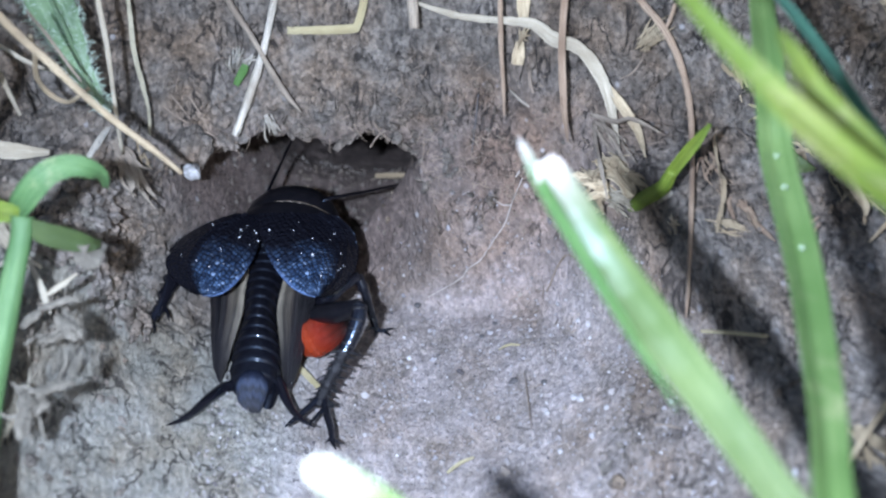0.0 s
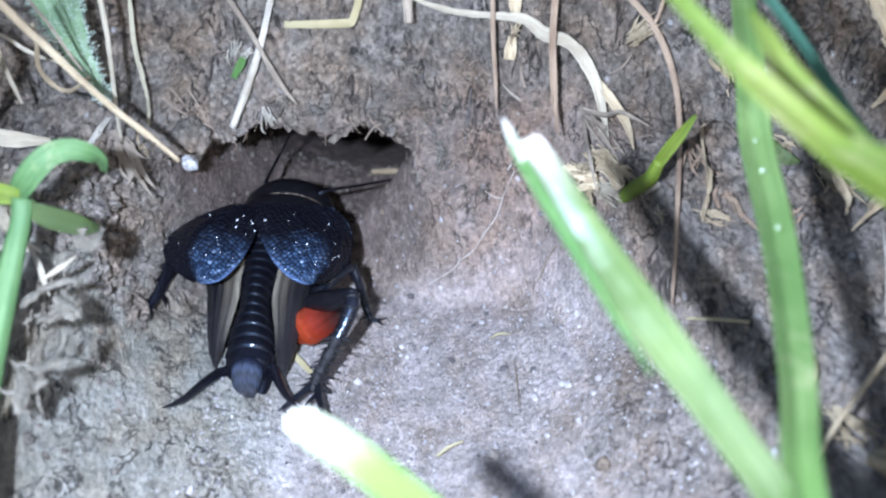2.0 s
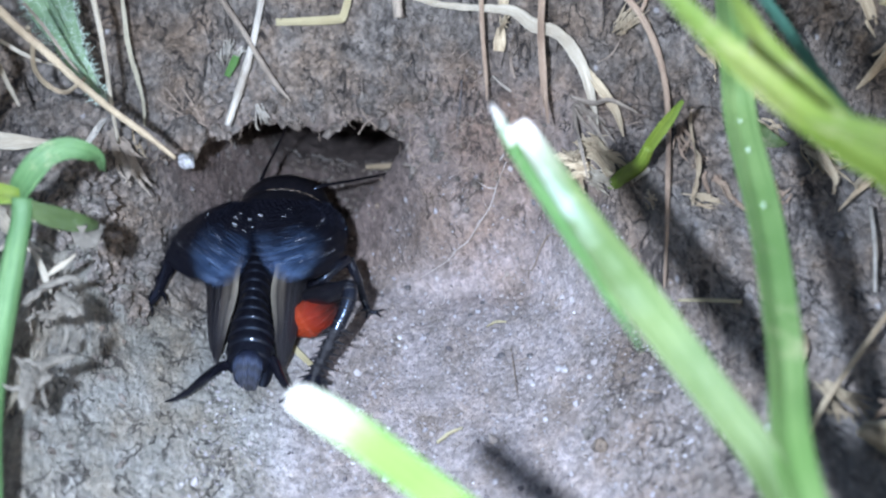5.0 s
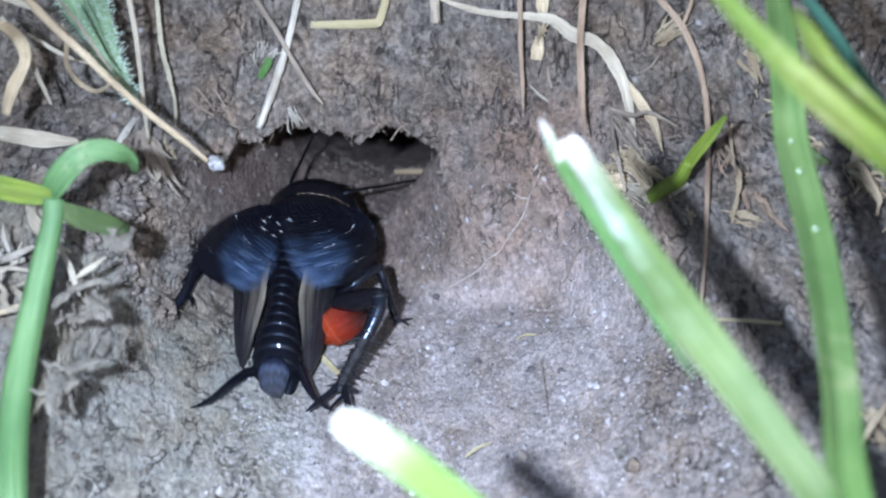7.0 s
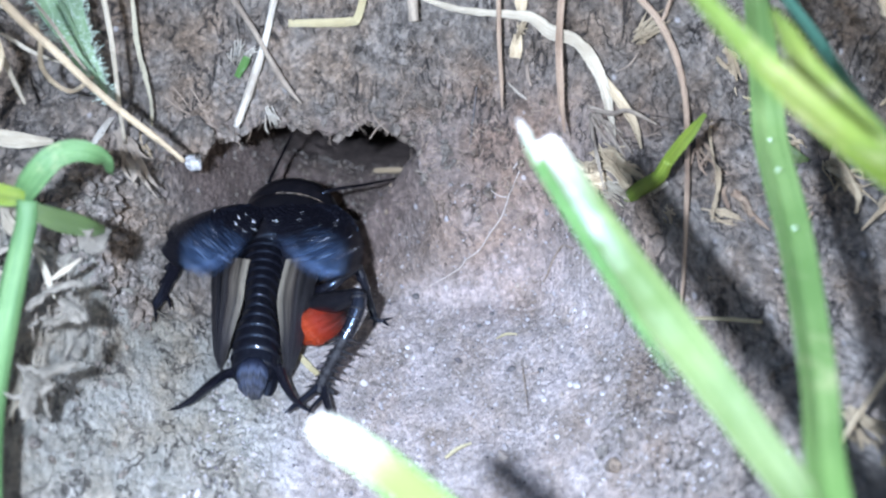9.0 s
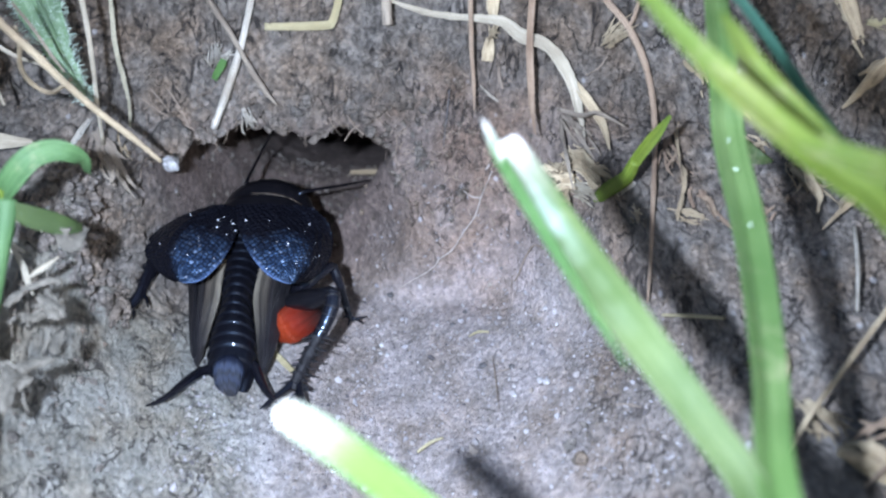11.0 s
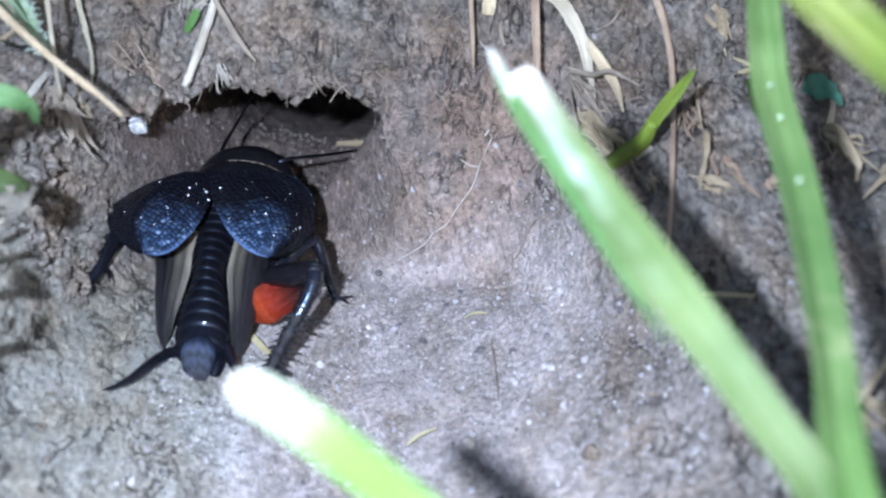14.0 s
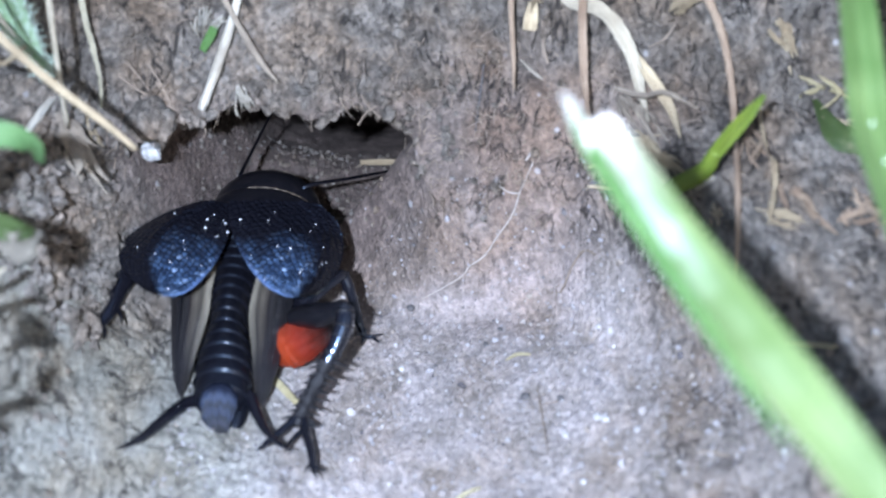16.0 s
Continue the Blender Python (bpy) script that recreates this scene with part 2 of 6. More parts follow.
def across_material(name, stops, rough, along=False):
    """Tones over the width (or along the length) of a strip, with lengthwise streaks."""
    m, nt, bsdf = shader(name)
    uv = nt.nodes.new("ShaderNodeUVMap")
    sep = nt.nodes.new("ShaderNodeSeparateXYZ")
    link(nt, uv.outputs[0], sep.inputs[0])
    mp = node(nt, "ShaderNodeMapping")
    mp.inputs["Scale"].default_value = (24, 1.0, 1)
    link(nt, uv.outputs[0], mp.inputs[0])
    streak = node(nt, "ShaderNodeTexNoise", Scale=1.0, Detail=4.0, Roughness=0.7)
    link(nt, mp.outputs[0], streak.inputs["Vector"])
    wob = nt.nodes.new("ShaderNodeMath")
    wob.operation = "MULTIPLY_ADD"
    link(nt, streak.outputs[0], wob.inputs[0])
    wob.inputs[1].default_value = 0.5
    link(nt, sep.outputs[1 if along else 0], wob.inputs[2])
    link(nt, ramp(nt, wob.outputs[0], stops), bsdf.inputs["Base Color"])
    bsdf.inputs["Roughness"].default_value = rough
    bumped(nt, bsdf, [(streak.outputs[0], 0.25)])
    bsdf.inputs["Specular IOR Level"].default_value = 0.15
    return m


GRASS = blade_material("grass", (0.07, 0.17, 0.04), (0.15, 0.28, 0.085), (0.80, 0.78, 0.66), 0.15, 0.34)
# pale band in the colour stands in for the torch's sheen on the blade
GRASS_SHEEN = blade_material("grass_painted_sheen", (0.064, 0.104, 0.028), (0.150, 0.192, 0.076), (0.50, 0.44, 0.39), 0.30, 0.55, fibres=7.0, band=(0.40, 0.80, 0.50, (0.38, 0.46, 0.40)))
GRASS_SHEEN.node_tree.nodes["Principled BSDF"].inputs["Specular IOR Level"].default_value = 0.25
GRASS_STUB = blade_material("grass_stub", (0.11, 0.22, 0.035), (0.17, 0.29, 0.07), (0.68, 0.64, 0.56), 0.36)
GRASS_YELLOW = blade_material("grass_yellow", (0.092, 0.155, 0.013), (0.235, 0.280, 0.036), (0.5, 0.5, 0.2), rough=0.6, fibres=8.0, band=(0.5, 0.72, 1.8, (0.085, 0.12, 0.012)))
GRASS_COOL = blade_material("grass_cool", (0.066, 0.150, 0.050), (0.155, 0.265, 0.105), (0.5, 0.5, 0.3), rough=0.55, fibres=9.0)
GRASS_DEEP = blade_material("grass_deep", (0.085, 0.160, 0.040), (0.190, 0.275, 0.096), (0.5, 0.5, 0.2), fibres=8.0)
GRASS_TEAL = blade_material("grass_teal", (0.07, 0.21, 0.14), (0.15, 0.34, 0.24), (0.5, 0.5, 0.2), through_light=0.5)
GRASS_OLIVE = blade_material("grass_olive", (0.06, 0.095, 0.03), (0.11, 0.15, 0.05), (0.5, 0.5, 0.2))
FUZZY = blade_material("fuzzy_leaf", (0.145, 0.235, 0.115), (0.32, 0.44, 0.265), (0.5, 0.5, 0.4), 0, 0.8, 0.3)
STRAW_WHITE = blade_material("straw_white", (0.26, 0.215, 0.16), (0.84, 0.79, 0.68), (0.7, 0.7, 0.6), 0, 0.6, 0.15)
STRAW_YELLOW = blade_material("straw_yellow", (0.33, 0.27, 0.14), (0.62, 0.54, 0.34), (0.7, 0.7, 0.6), 0, 0.6, 0.15)
STRAW_TAN = blade_material("straw_tan", (0.25, 0.18, 0.105), (0.69, 0.565, 0.375), (0.7, 0.7, 0.6), 0, 0.65, 0.1)
STRAW_LILAC = blade_material("straw_lilac", (0.30, 0.245, 0.17), (0.76, 0.68, 0.53), (0.7, 0.7, 0.6), 0, 0.55, 0.2)
DUSTY_STEM = blade_material("dusty_stem", (0.20, 0.175, 0.115), (0.58, 0.53, 0.39), (0.7, 0.7, 0.6), 0, 0.8, 0.0)
TWIG_GREY = blade_material("twig_grey", (0.15, 0.115, 0.085), (0.42, 0.35, 0.265), (0.7, 0.7, 0.6), 0, 0.75, 0.0)
TWIG_BROWN = blade_material("twig_brown", (0.17, 0.105, 0.066), (0.48, 0.36, 0.25), (0.7, 0.7, 0.6), 0, 0.7, 0.0)
ROOT_PALE = plain_material("pale_rootlet", (0.17, 0.14, 0.115), (0.45, 0.39, 0.34), 500.0)
ROOT = plain_material("rootlet", (0.07, 0.05, 0.036), (0.25, 0.19, 0.14), 400.0)
DOWN = plain_material("leaf_down", (0.30, 0.38, 0.29), (0.50, 0.58, 0.49))
SHELL = plain_material("cricket_shell", (0.003, 0.003, 0.004), (0.007, 0.006, 0.007), 1500.0, 0.30, 0.03, 0.3)
ABDOMEN = plain_material("cricket_abdomen", (0.002, 0.002, 0.003), (0.005, 0.005, 0.007), 2600.0, 0.36, 0.03, 0.08)
LEG = plain_material("cricket_leg", (0.003, 0.003, 0.004), (0.007, 0.006, 0.008), 2500.0, 0.24, 0.012, 0.3)
PLATE = across_material("anal_plate", [(0.45, (0.008, 0.010, 0.018)), (0.58, (0.018, 0.026, 0.048)), (0.68, (0.005, 0.006, 0.010)), (0.78, (0.016, 0.022, 0.040)), (0.86, (0.006, 0.007, 0.011)), (0.97, (0.024, 0.026, 0.036)), (1.2, (0.012, 0.012, 0.014))], 0.4, True)
for polished, coat in ((SHELL, 0.10), (ABDOMEN, 0.22), (LEG, 0.45)):
    lacquer = polished.node_tree.nodes["Principled BSDF"]
    lacquer.inputs["Coat Weight"].default_value = coat
    lacquer.inputs["Coat Roughness"].default_value = 0.09
    lacquer.inputs["Coat Tint"].default_value = (0.75, 0.86, 1.0, 1)
    lacquer.inputs["Specular Tint"].default_value = (0.55, 0.75, 1.0, 1)
TAIL_TIP = plain_material("tail_tip", (0.03, 0.025, 0.022), (0.15, 0.125, 0.105), 1800.0, 0.5, 0.05)
CRYSTAL = plain_material("crystal", (0.22, 0.21, 0.20), (0.85, 0.84, 0.83), 1500.0, 0.08, 0.4, 0.7)
CRYSTAL.node_tree.nodes["Principled BSDF"].inputs["Transmission Weight"].default_value = 0.3
# near-white colour that stands in for glints on the wing covers
GLINT = plain_material("painted_glint", (0.55, 0.56, 0.60), (0.82, 0.83, 0.86), 4000.0, 0.15, 0.02, 0.6)

DUSTY_LEAF = plain_material("dusty_leaf", (0.050, 0.044, 0.035), (0.165, 0.145, 0.115), 700.0, 0.85, 0.2, 0.2)
SHIN = plain_material("cricket_shin", (0.003, 0.003, 0.004), (0.010, 0.009, 0.010), 3000.0, 0.5, 0.10, 0.25)
PEBBLE_PALE = plain_material("pale_stone", (0.20, 0.185, 0.18), (0.36, 0.34, 0.33), 1600.0, 0.6, 0.1)
PEBBLE_DARK = plain_material("dark_crumb", (0.035, 0.032, 0.034), (0.10, 0.09, 0.085), 1600.0, 0.8, 0.15)
RIM = plain_material("pronotum_rim", (0.05, 0.036, 0.026), (0.20, 0.15, 0.11), 2500.0, 0.4, 0.03)
GRASS_DRYTIP = blade_material("grass_dark_edge", (0.085, 0.19, 0.05), (0.17, 0.30, 0.11), (0.60, 0.56, 0.50), 0.36)


def island_material(name, stops):
    """Loose grains, each of its own tone."""
    m, nt, bsdf = shader(name)
    link(nt, ramp(nt, nt.nodes.new("ShaderNodeNewGeometry").outputs["Random Per Island"], stops), bsdf.inputs["Base Color"])
    bsdf.inputs["Roughness"].default_value = 0.75
    bsdf.inputs["Specular IOR Level"].default_value = 0.2
    n = node(nt, "ShaderNodeTexNoise", Scale=6000.0)
    link(nt, nt.nodes.new("ShaderNodeTexCoord").outputs["Object"], n.inputs["Vector"])
    bumped(nt, bsdf, [(n.outputs[0], 0.05)])
    return m


GRAIN = island_material("grain", [(0.0, (0.05, 0.045, 0.05)), (0.15, (0.12, 0.105, 0.10)), (0.35, (0.24, 0.20, 0.165)), (0.6, (0.225, 0.21, 0.215)), (0.97, (0.25, 0.23, 0.22)), (1.0, (0.55, 0.54, 0.53))])


def water_material():
    m, nt, bsdf = shader("dew")
    bsdf.inputs["Base Color"].default_value = (0.75, 0.85, 0.72, 1)
    bsdf.inputs["Transmission Weight"].default_value = 0.45
    bsdf.inputs["IOR"].default_value = 1.33
    bsdf.inputs["Roughness"].default_value = 0.03
    return m


WATER = water_material()


def wing_material(reach):
    """Tegmen: black towards the fold, net-veined on the inner field, which ends at reach of the width; its blue gloss
    is painted into the colour.
    """
    m, nt, bsdf = shader("tegmen")
    uv = nt.nodes.new("ShaderNodeUVMap")
    sep = nt.nodes.new("ShaderNodeSeparateXYZ")
    link(nt, uv.outputs[0], sep.inputs[0])
    jig = node(nt, "ShaderNodeTexNoise", Scale=9.0, Detail=2.0)
    link(nt, uv.outputs[0], jig.inputs["Vector"])
    bent = nt.nodes.new("ShaderNodeVectorMath")
    bent.operation = "MULTIPLY_ADD"
    link(nt, jig.outputs["Color"], bent.inputs[0])
    bent.inputs[1].default_value = (0.07, 0.05, 0.0)
    link(nt, uv.outputs[0], bent.inputs[2])
    mp = node(nt, "ShaderNodeMapping")
    mp.inputs["Scale"].default_value = (16, 30, 1)
    mp.inputs["Rotation"].default_value = (0, 0, 0.2)
    link(nt, bent.outputs[0], mp.inputs[0])
    net = node(nt, "ShaderNodeTexVoronoi", Scale=1.0, Randomness=0.38)
    net.feature = "DISTANCE_TO_EDGE"
    link(nt, mp.outputs[0], net.inputs["Vector"])
    dome = node(nt, "ShaderNodeTexVoronoi", Scale=1.0, Randomness=0.38)
    link(nt, mp.outputs[0], dome.inputs["Vector"])
    tone = nt.nodes.new("ShaderNodeSeparateColor")
    link(nt, dome.outputs["Color"], tone.inputs[0])
    veins = ramp(nt, net.outputs["Distance"], [(0.04, (1, 1, 1)), (0.26, (0, 0, 0))])
    cells = node(nt, "ShaderNodeTexNoise", Scale=1400.0, Detail=4.0)
    at = nt.nodes.new("ShaderNodeTexCoord").outputs["Object"]
    link(nt, at, cells.inputs["Vector"])
    patch = node(nt, "ShaderNodeTexNoise", Scale=420.0, Detail=3.0)
    link(nt, at, patch.inputs["Vector"])

    def wobbled(axis, much):
        wob = nt.nodes.new("ShaderNodeMath")
        wob.operation = "MULTIPLY_ADD"
        link(nt, patch.outputs[0], wob.inputs[0])
        wob.inputs[1].default_value = much
        link(nt, sep.outputs[axis], wob.inputs[2])
        return wob.outputs[0]

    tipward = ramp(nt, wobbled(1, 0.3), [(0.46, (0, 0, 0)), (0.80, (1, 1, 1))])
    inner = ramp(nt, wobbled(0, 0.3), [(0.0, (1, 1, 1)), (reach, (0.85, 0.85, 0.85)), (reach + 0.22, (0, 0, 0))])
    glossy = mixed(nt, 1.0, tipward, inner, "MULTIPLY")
    # blue gloss put into the base colour, cell by cell
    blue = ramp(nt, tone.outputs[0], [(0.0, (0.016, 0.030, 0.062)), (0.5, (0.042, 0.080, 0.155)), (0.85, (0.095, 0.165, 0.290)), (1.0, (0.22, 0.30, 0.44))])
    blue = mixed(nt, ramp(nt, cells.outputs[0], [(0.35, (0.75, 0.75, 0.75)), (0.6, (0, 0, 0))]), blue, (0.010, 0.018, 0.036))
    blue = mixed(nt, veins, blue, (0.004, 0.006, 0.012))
    # highlight painted along the inner edge of the wing
    hem_highlight = ramp(nt, sep.outputs[0], [(0.015, (0.8, 0.8, 0.8)), (0.045, (0, 0, 0))])
    blue = mixed(nt, mixed(nt, 1.0, hem_highlight, tipward, "MULTIPLY"), blue, (0.07, 0.11, 0.21))
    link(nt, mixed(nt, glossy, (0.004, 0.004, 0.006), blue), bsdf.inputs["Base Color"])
    bsdf.inputs["Roughness"].default_value = 0.30
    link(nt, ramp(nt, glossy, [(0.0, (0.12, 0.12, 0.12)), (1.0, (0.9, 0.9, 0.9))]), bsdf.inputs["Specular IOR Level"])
    bsdf.inputs["Specular Tint"].default_value = (0.45, 0.66, 1.0, 1)
    sunk = nt.nodes.new("ShaderNodeMath")
    sunk.operation = "MULTIPLY"
    link(nt, dome.outputs["Distance"], sunk.inputs[0])
    sunk.inputs[1].default_value = -1.0
    bumped(nt, bsdf, [(sunk.outputs[0], 0.16), (cells.outputs[0], 0.06)])
    return m


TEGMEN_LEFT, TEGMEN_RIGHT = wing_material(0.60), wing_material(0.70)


def hind_wing_material():
    """Folded hind wing: beige film on the inner side, dark veins and a dark outer fold, browner towards the tip."""
    m, nt, bsdf = shader("hind_wing")
    uv = nt.nodes.new("ShaderNodeUVMap")
    sep = nt.nodes.new("ShaderNodeSeparateXYZ")
    link(nt, uv.outputs[0], sep.inputs[0])
    mp = node(nt, "ShaderNodeMapping")
    mp.inputs["Scale"].default_value = (22, 1.6, 1)
    link(nt, uv.outputs[0], mp.inputs[0])
    streak = node(nt, "ShaderNodeTexNoise", Scale=1.0, Detail=5.0, Roughness=0.7)
    link(nt, mp.outputs[0], streak.inputs["Vector"])
    wob = nt.nodes.new("ShaderNodeMath")
    wob.operation = "MULTIPLY_ADD"
    link(nt, streak.outputs[0], wob.inputs[0])
    wob.inputs[1].default_value = 0.45
    link(nt, sep.outputs[0], wob.inputs[2])
    film = ramp(nt, wob.outputs[0], [(0.19, (0.27, 0.235, 0.18)), (0.36, (0.16, 0.138, 0.105)), (0.44, (0.022, 0.018, 0.016)), (0.52, (0.10, 0.085, 0.066)), (0.62, (0.075, 0.062, 0.05)), (0.70, (0.012, 0.010, 0.011)), (0.80, (0.030, 0.027, 0.026)), (0.90, (0.005, 0.005, 0.006)), (1.15, (0.012, 0.011, 0.012))])
    low = nt.nodes.new("ShaderNodeMath")
    low.operation = "MULTIPLY_ADD"
    link(nt, streak.outputs[0], low.inputs[0])
    low.inputs[1].default_value = 0.5
    link(nt, sep.outputs[1], low.inputs[2])
    col = mixed(nt, ramp(nt, low.outputs[0], [(0.55, (0, 0, 0)), (1.0, (0.92, 0.92, 0.92))]), film, (0.012, 0.011, 0.013))
    col = mixed(nt, 1.0, col, ramp(nt, streak.outputs[0], [(0.36, (0.25, 0.25, 0.26)), (0.50, (0.9, 0.9, 0.9)), (0.64, (1.0, 1.0, 1.0))]), "MULTIPLY")
    link(nt, col, bsdf.inputs["Base Color"])
    bsdf.inputs["Roughness"].default_value = 0.28
    bsdf.inputs["Specular IOR Level"].default_value = 0.4
    bumped(nt, bsdf, [(streak.outputs[0], 0.25)])
    return m


HIND_WING = hind_wing_material()
RED = across_material("cricket_red", [(0.30, (0.004, 0.003, 0.003)), (0.52, (0.050, 0.006, 0.003)), (0.75, (0.135, 0.011, 0.004)), (1.25, (0.195, 0.023, 0.006))], 0.4, True)


# ---- mesh helpers ----
def mesh_object(name, verts, faces, material, parent=None, label="", uvs=None, smooth=True):
    """A mesh from lists in metres."""
    me = bpy.data.meshes.new(name)
    me.from_pydata([tuple(v) for v in verts], [], [tuple(f) for f in faces])
    if smooth:
        me.polygons.foreach_set("use_smooth", [True] * len(me.polygons))
    if uvs is not None:
        layer = me.uv_layers.new(name="UVMap")
        idx = np.empty(len(me.loops), dtype=np.int32)
        me.loops.foreach_get("vertex_index", idx)
        layer.data.foreach_set("uv", np.asarray(uvs, dtype=np.float32)[idx].ravel())
    me.materials.append(material)
    me.update()
    ob = new(name, me)
    if parent:
        ob.parent = parent
    if label:
        tagged(ob, label)
    return ob


def glide(points, count):
    """Catmull-Rom through rows of numbers; count samples."""
    P = np.array(points, float)
    P = np.vstack([2 * P[0] - P[1], P, 2 * P[-1] - P[-2]])
    out = []
    n = len(P) - 3
    for u in np.linspace(0, n - 1e-6, count):
        i = int(u)
        t = u - i
        a, b, c, d = P[i:i + 4]
        out.append(0.5 * (2 * b + (c - a) * t + (2 * a - 5 * b + 4 * c - d) * t * t + (3 * b - a - 3 * c + d) * t ** 3))
    return np.array(out)


TOWARDS = np.array((0.0, -0.766, 0.643))


def strip_data(rows, facing=TOWARDS, cup=0.2, thick=0.12, across=9, count=40, fold=0.0, wave=0.0, seed=0):
    """A leaf strip. rows: x, y, z, width in mm and, if given, how far it is raised; cup: depth of the trough as a part of the width; fold: keel."""
    R = glide(rows, count)
    rng = np.random.RandomState(seed)
    P, w = R[:, :3], np.maximum(R[:, 3], 0.04)
    raised = R[:, 4] if R.shape[1] > 4 else np.zeros(count)
    T = np.gradient(P, axis=0)
    T /= np.linalg.norm(T, axis=1)[:, None]
    S = np.cross(T, facing)
    S /= np.linalg.norm(S, axis=1)[:, None]
    N = np.cross(S, T)
    rough = np.cumsum(rng.normal(0, 1, (count, 2)), axis=0)
    rough = (rough - np.linspace(rough[0], rough[-1], count)) * wave
    verts, uvs = [], []
    us = np.linspace(-1, 1, across)
    for side in (1, -1):
        for i in range(count):
            for u in us:
                arch = -cup * w[i] * (1 - u * u) - fold * w[i] * (1 - abs(u))
                edge = 1 + (rough[i, 0] if u > 0 else rough[i, 1])
                body = thick * (1 - 0.75 * u * u) * 0.5 * side * min(1, w[i] / 1.0)
                verts.append((P[i] + S[i] * u * w[i] * 0.5 * edge + N[i] * (arch + cup * w[i] * 0.5 + body + raised[i])) * MM)
                uvs.append((u * 0.5 + 0.5, i / (count - 1)))
    faces, k, h = [], across, count * across
    for i in range(count - 1):
        for j in range(across - 1):
            a = i * k + j
            faces.append((a, a + 1, a + k + 1, a + k))
            faces.append((h + a, h + a + k, h + a + k + 1, h + a + 1))
        for j in (0, across - 1):
            a = i * k + j
            q = (a, a + k, h + a + k, h + a)
            faces.append(q if j == 0 else q[::-1])
    for i in (0, count - 1):
        for j in range(across - 1):
            a = i * k + j
            q = (a, h + a, h + a + 1, a + 1)
            faces.append(q if i == 0 else q[::-1])
    return verts, faces, uvs


def strip(name, rows, material, parent=None, label="", **opts):
    v, f, uv = strip_data(rows, **opts)
    return mesh_object(name, v, f, material, parent, label, uv)


def tube_data(rows, sides=8, count=24, knobs=0.0, flat=1.0, seed=0):
    """A tapering rod. rows: x, y, z, radius in mm."""
    R = glide(rows, count)
    rng = np.random.RandomState(seed)
    P, r = R[:, :3], np.maximum(R[:, 3], 0.012)
    T = np.gradient(P, axis=0)
    T /= np.linalg.norm(T, axis=1)[:, None] + 1e-9
    S = np.cross(T, TOWARDS + np.array((0.013, 0.02, 0.03)))
    S /= np.linalg.norm(S, axis=1)[:, None] + 1e-9
    N = np.cross(S, T)
    verts, uvs = [], []
    for i in range(count):
        k = 1 + knobs * rng.normal()
        for j in range(sides):
            a = 2 * math.pi * j / sides
            verts.append((P[i] + r[i] * k * (S[i] * math.cos(a) + N[i] * math.sin(a) * flat)) * MM)
            uvs.append((abs(2 * j / sides - 1), i / (count - 1)))
    faces = [(i * sides + j, i * sides + (j + 1) % sides, (i + 1) * sides + (j + 1) % sides, (i + 1) * sides + j)
             for i in range(count - 1) for j in range(sides)]
    faces.append(tuple(range(sides))[::-1])
    faces.append(tuple((count - 1) * sides + j for j in range(sides)))
    return verts, faces, uvs


def tube(name, rows, material, parent=None, label="", **opts):
    v, f, uv = tube_data(rows, **opts)
    return mesh_object(name, v, f, material, parent, label, uv)


def merged(pieces):
    verts, faces, uvs = [], [], []
    for v, f, u in pieces:
        n = len(verts)
        verts += list(v)
        uvs += list(u)
        faces += [tuple(n + i for i in q) for q in f]
    return verts, faces, uvs


# ---- the ground: a trodden run between banks, going down into the burrow ----
def lattice(P, seed):
    """Smooth noise over rows of points, -1 to 1."""
    rng = np.random.RandomState(seed)
    table = rng.uniform(-1, 1, 4096)
    I = np.floor(P).astype(np.int64)
    F = P - I
    F = F * F * (3 - 2 * F)
    out = np.zeros(len(P))
    for dx in (0, 1):
        for dy in (0, 1):
            for dz in (0, 1):
                h = ((I[:, 0] + dx) * 73856093 ^ (I[:, 1] + dy) * 19349663 ^ (I[:, 2] + dz) * 83492791) & 4095
                wgt = (F[:, 0] if dx else 1 - F[:, 0]) * (F[:, 1] if dy else 1 - F[:, 1]) * (F[:, 2] if dz else 1 - F[:, 2])
                out += wgt * table[h]
    return out


def soft_max(a, b, k=1.2):
    """Smooth maximum of two heights in mm."""
    h = np.clip(0.5 + 0.5 * (a - b) / k, 0, 1)
    return b + (a - b) * h + k * h * (1 - h) * 0.5


def soft_min(a, b, k=2.0):
    return -soft_max(-a, -b, k)


def run_floor(X, Y):
    """Height in mm of the trodden run and its flanks, before the bank behind the burrow."""
    base = -1.5 - 0.15 * np.clip(Y - 65, -130, 60) + 0.018 * np.clip(X + 7, -30, 25) ** 2
    base = base - 0.35 * np.clip(Y - 96, 0, 40)
    Yc = np.minimum(Y, 79)
    turn, ease = np.clip((Y - 70) / 6, 0, 1), np.clip((6 - X) / 8, 0, 1)
    back = np.clip((Y - 83.5) / 6.0, 0, 1)
    right = (X - 2) * 0.806 + (np.minimum(Y, 83) - 76.5) * 0.592
    right = right + 6.7 * turn * turn * (3 - 2 * turn) * ease * ease * (3 - 2 * ease) - 7.2 * back * back * (3 - 2 * back)
    left = (X + 18.5) * -0.96 + (Yc - 79) * 0.28 + 0.12 * np.clip(Y - 79, 0, 14)
    top_r = 12.5 + 0.10 * np.clip(X - 14, -80, 60) + 0.04 * np.clip(Y - 70, -80, 80)
    top_l = 12.5 - 0.06 * np.clip(X + 24, -60, 80) + 0.10 * np.clip(Y - 72, -80, 80)
    z = soft_max(base, soft_min(base + 1.8 * right, top_r, 4.0), 4.0)
    return soft_max(z, soft_min(base + 1.5 * left, top_l, 4.0), 1.6)


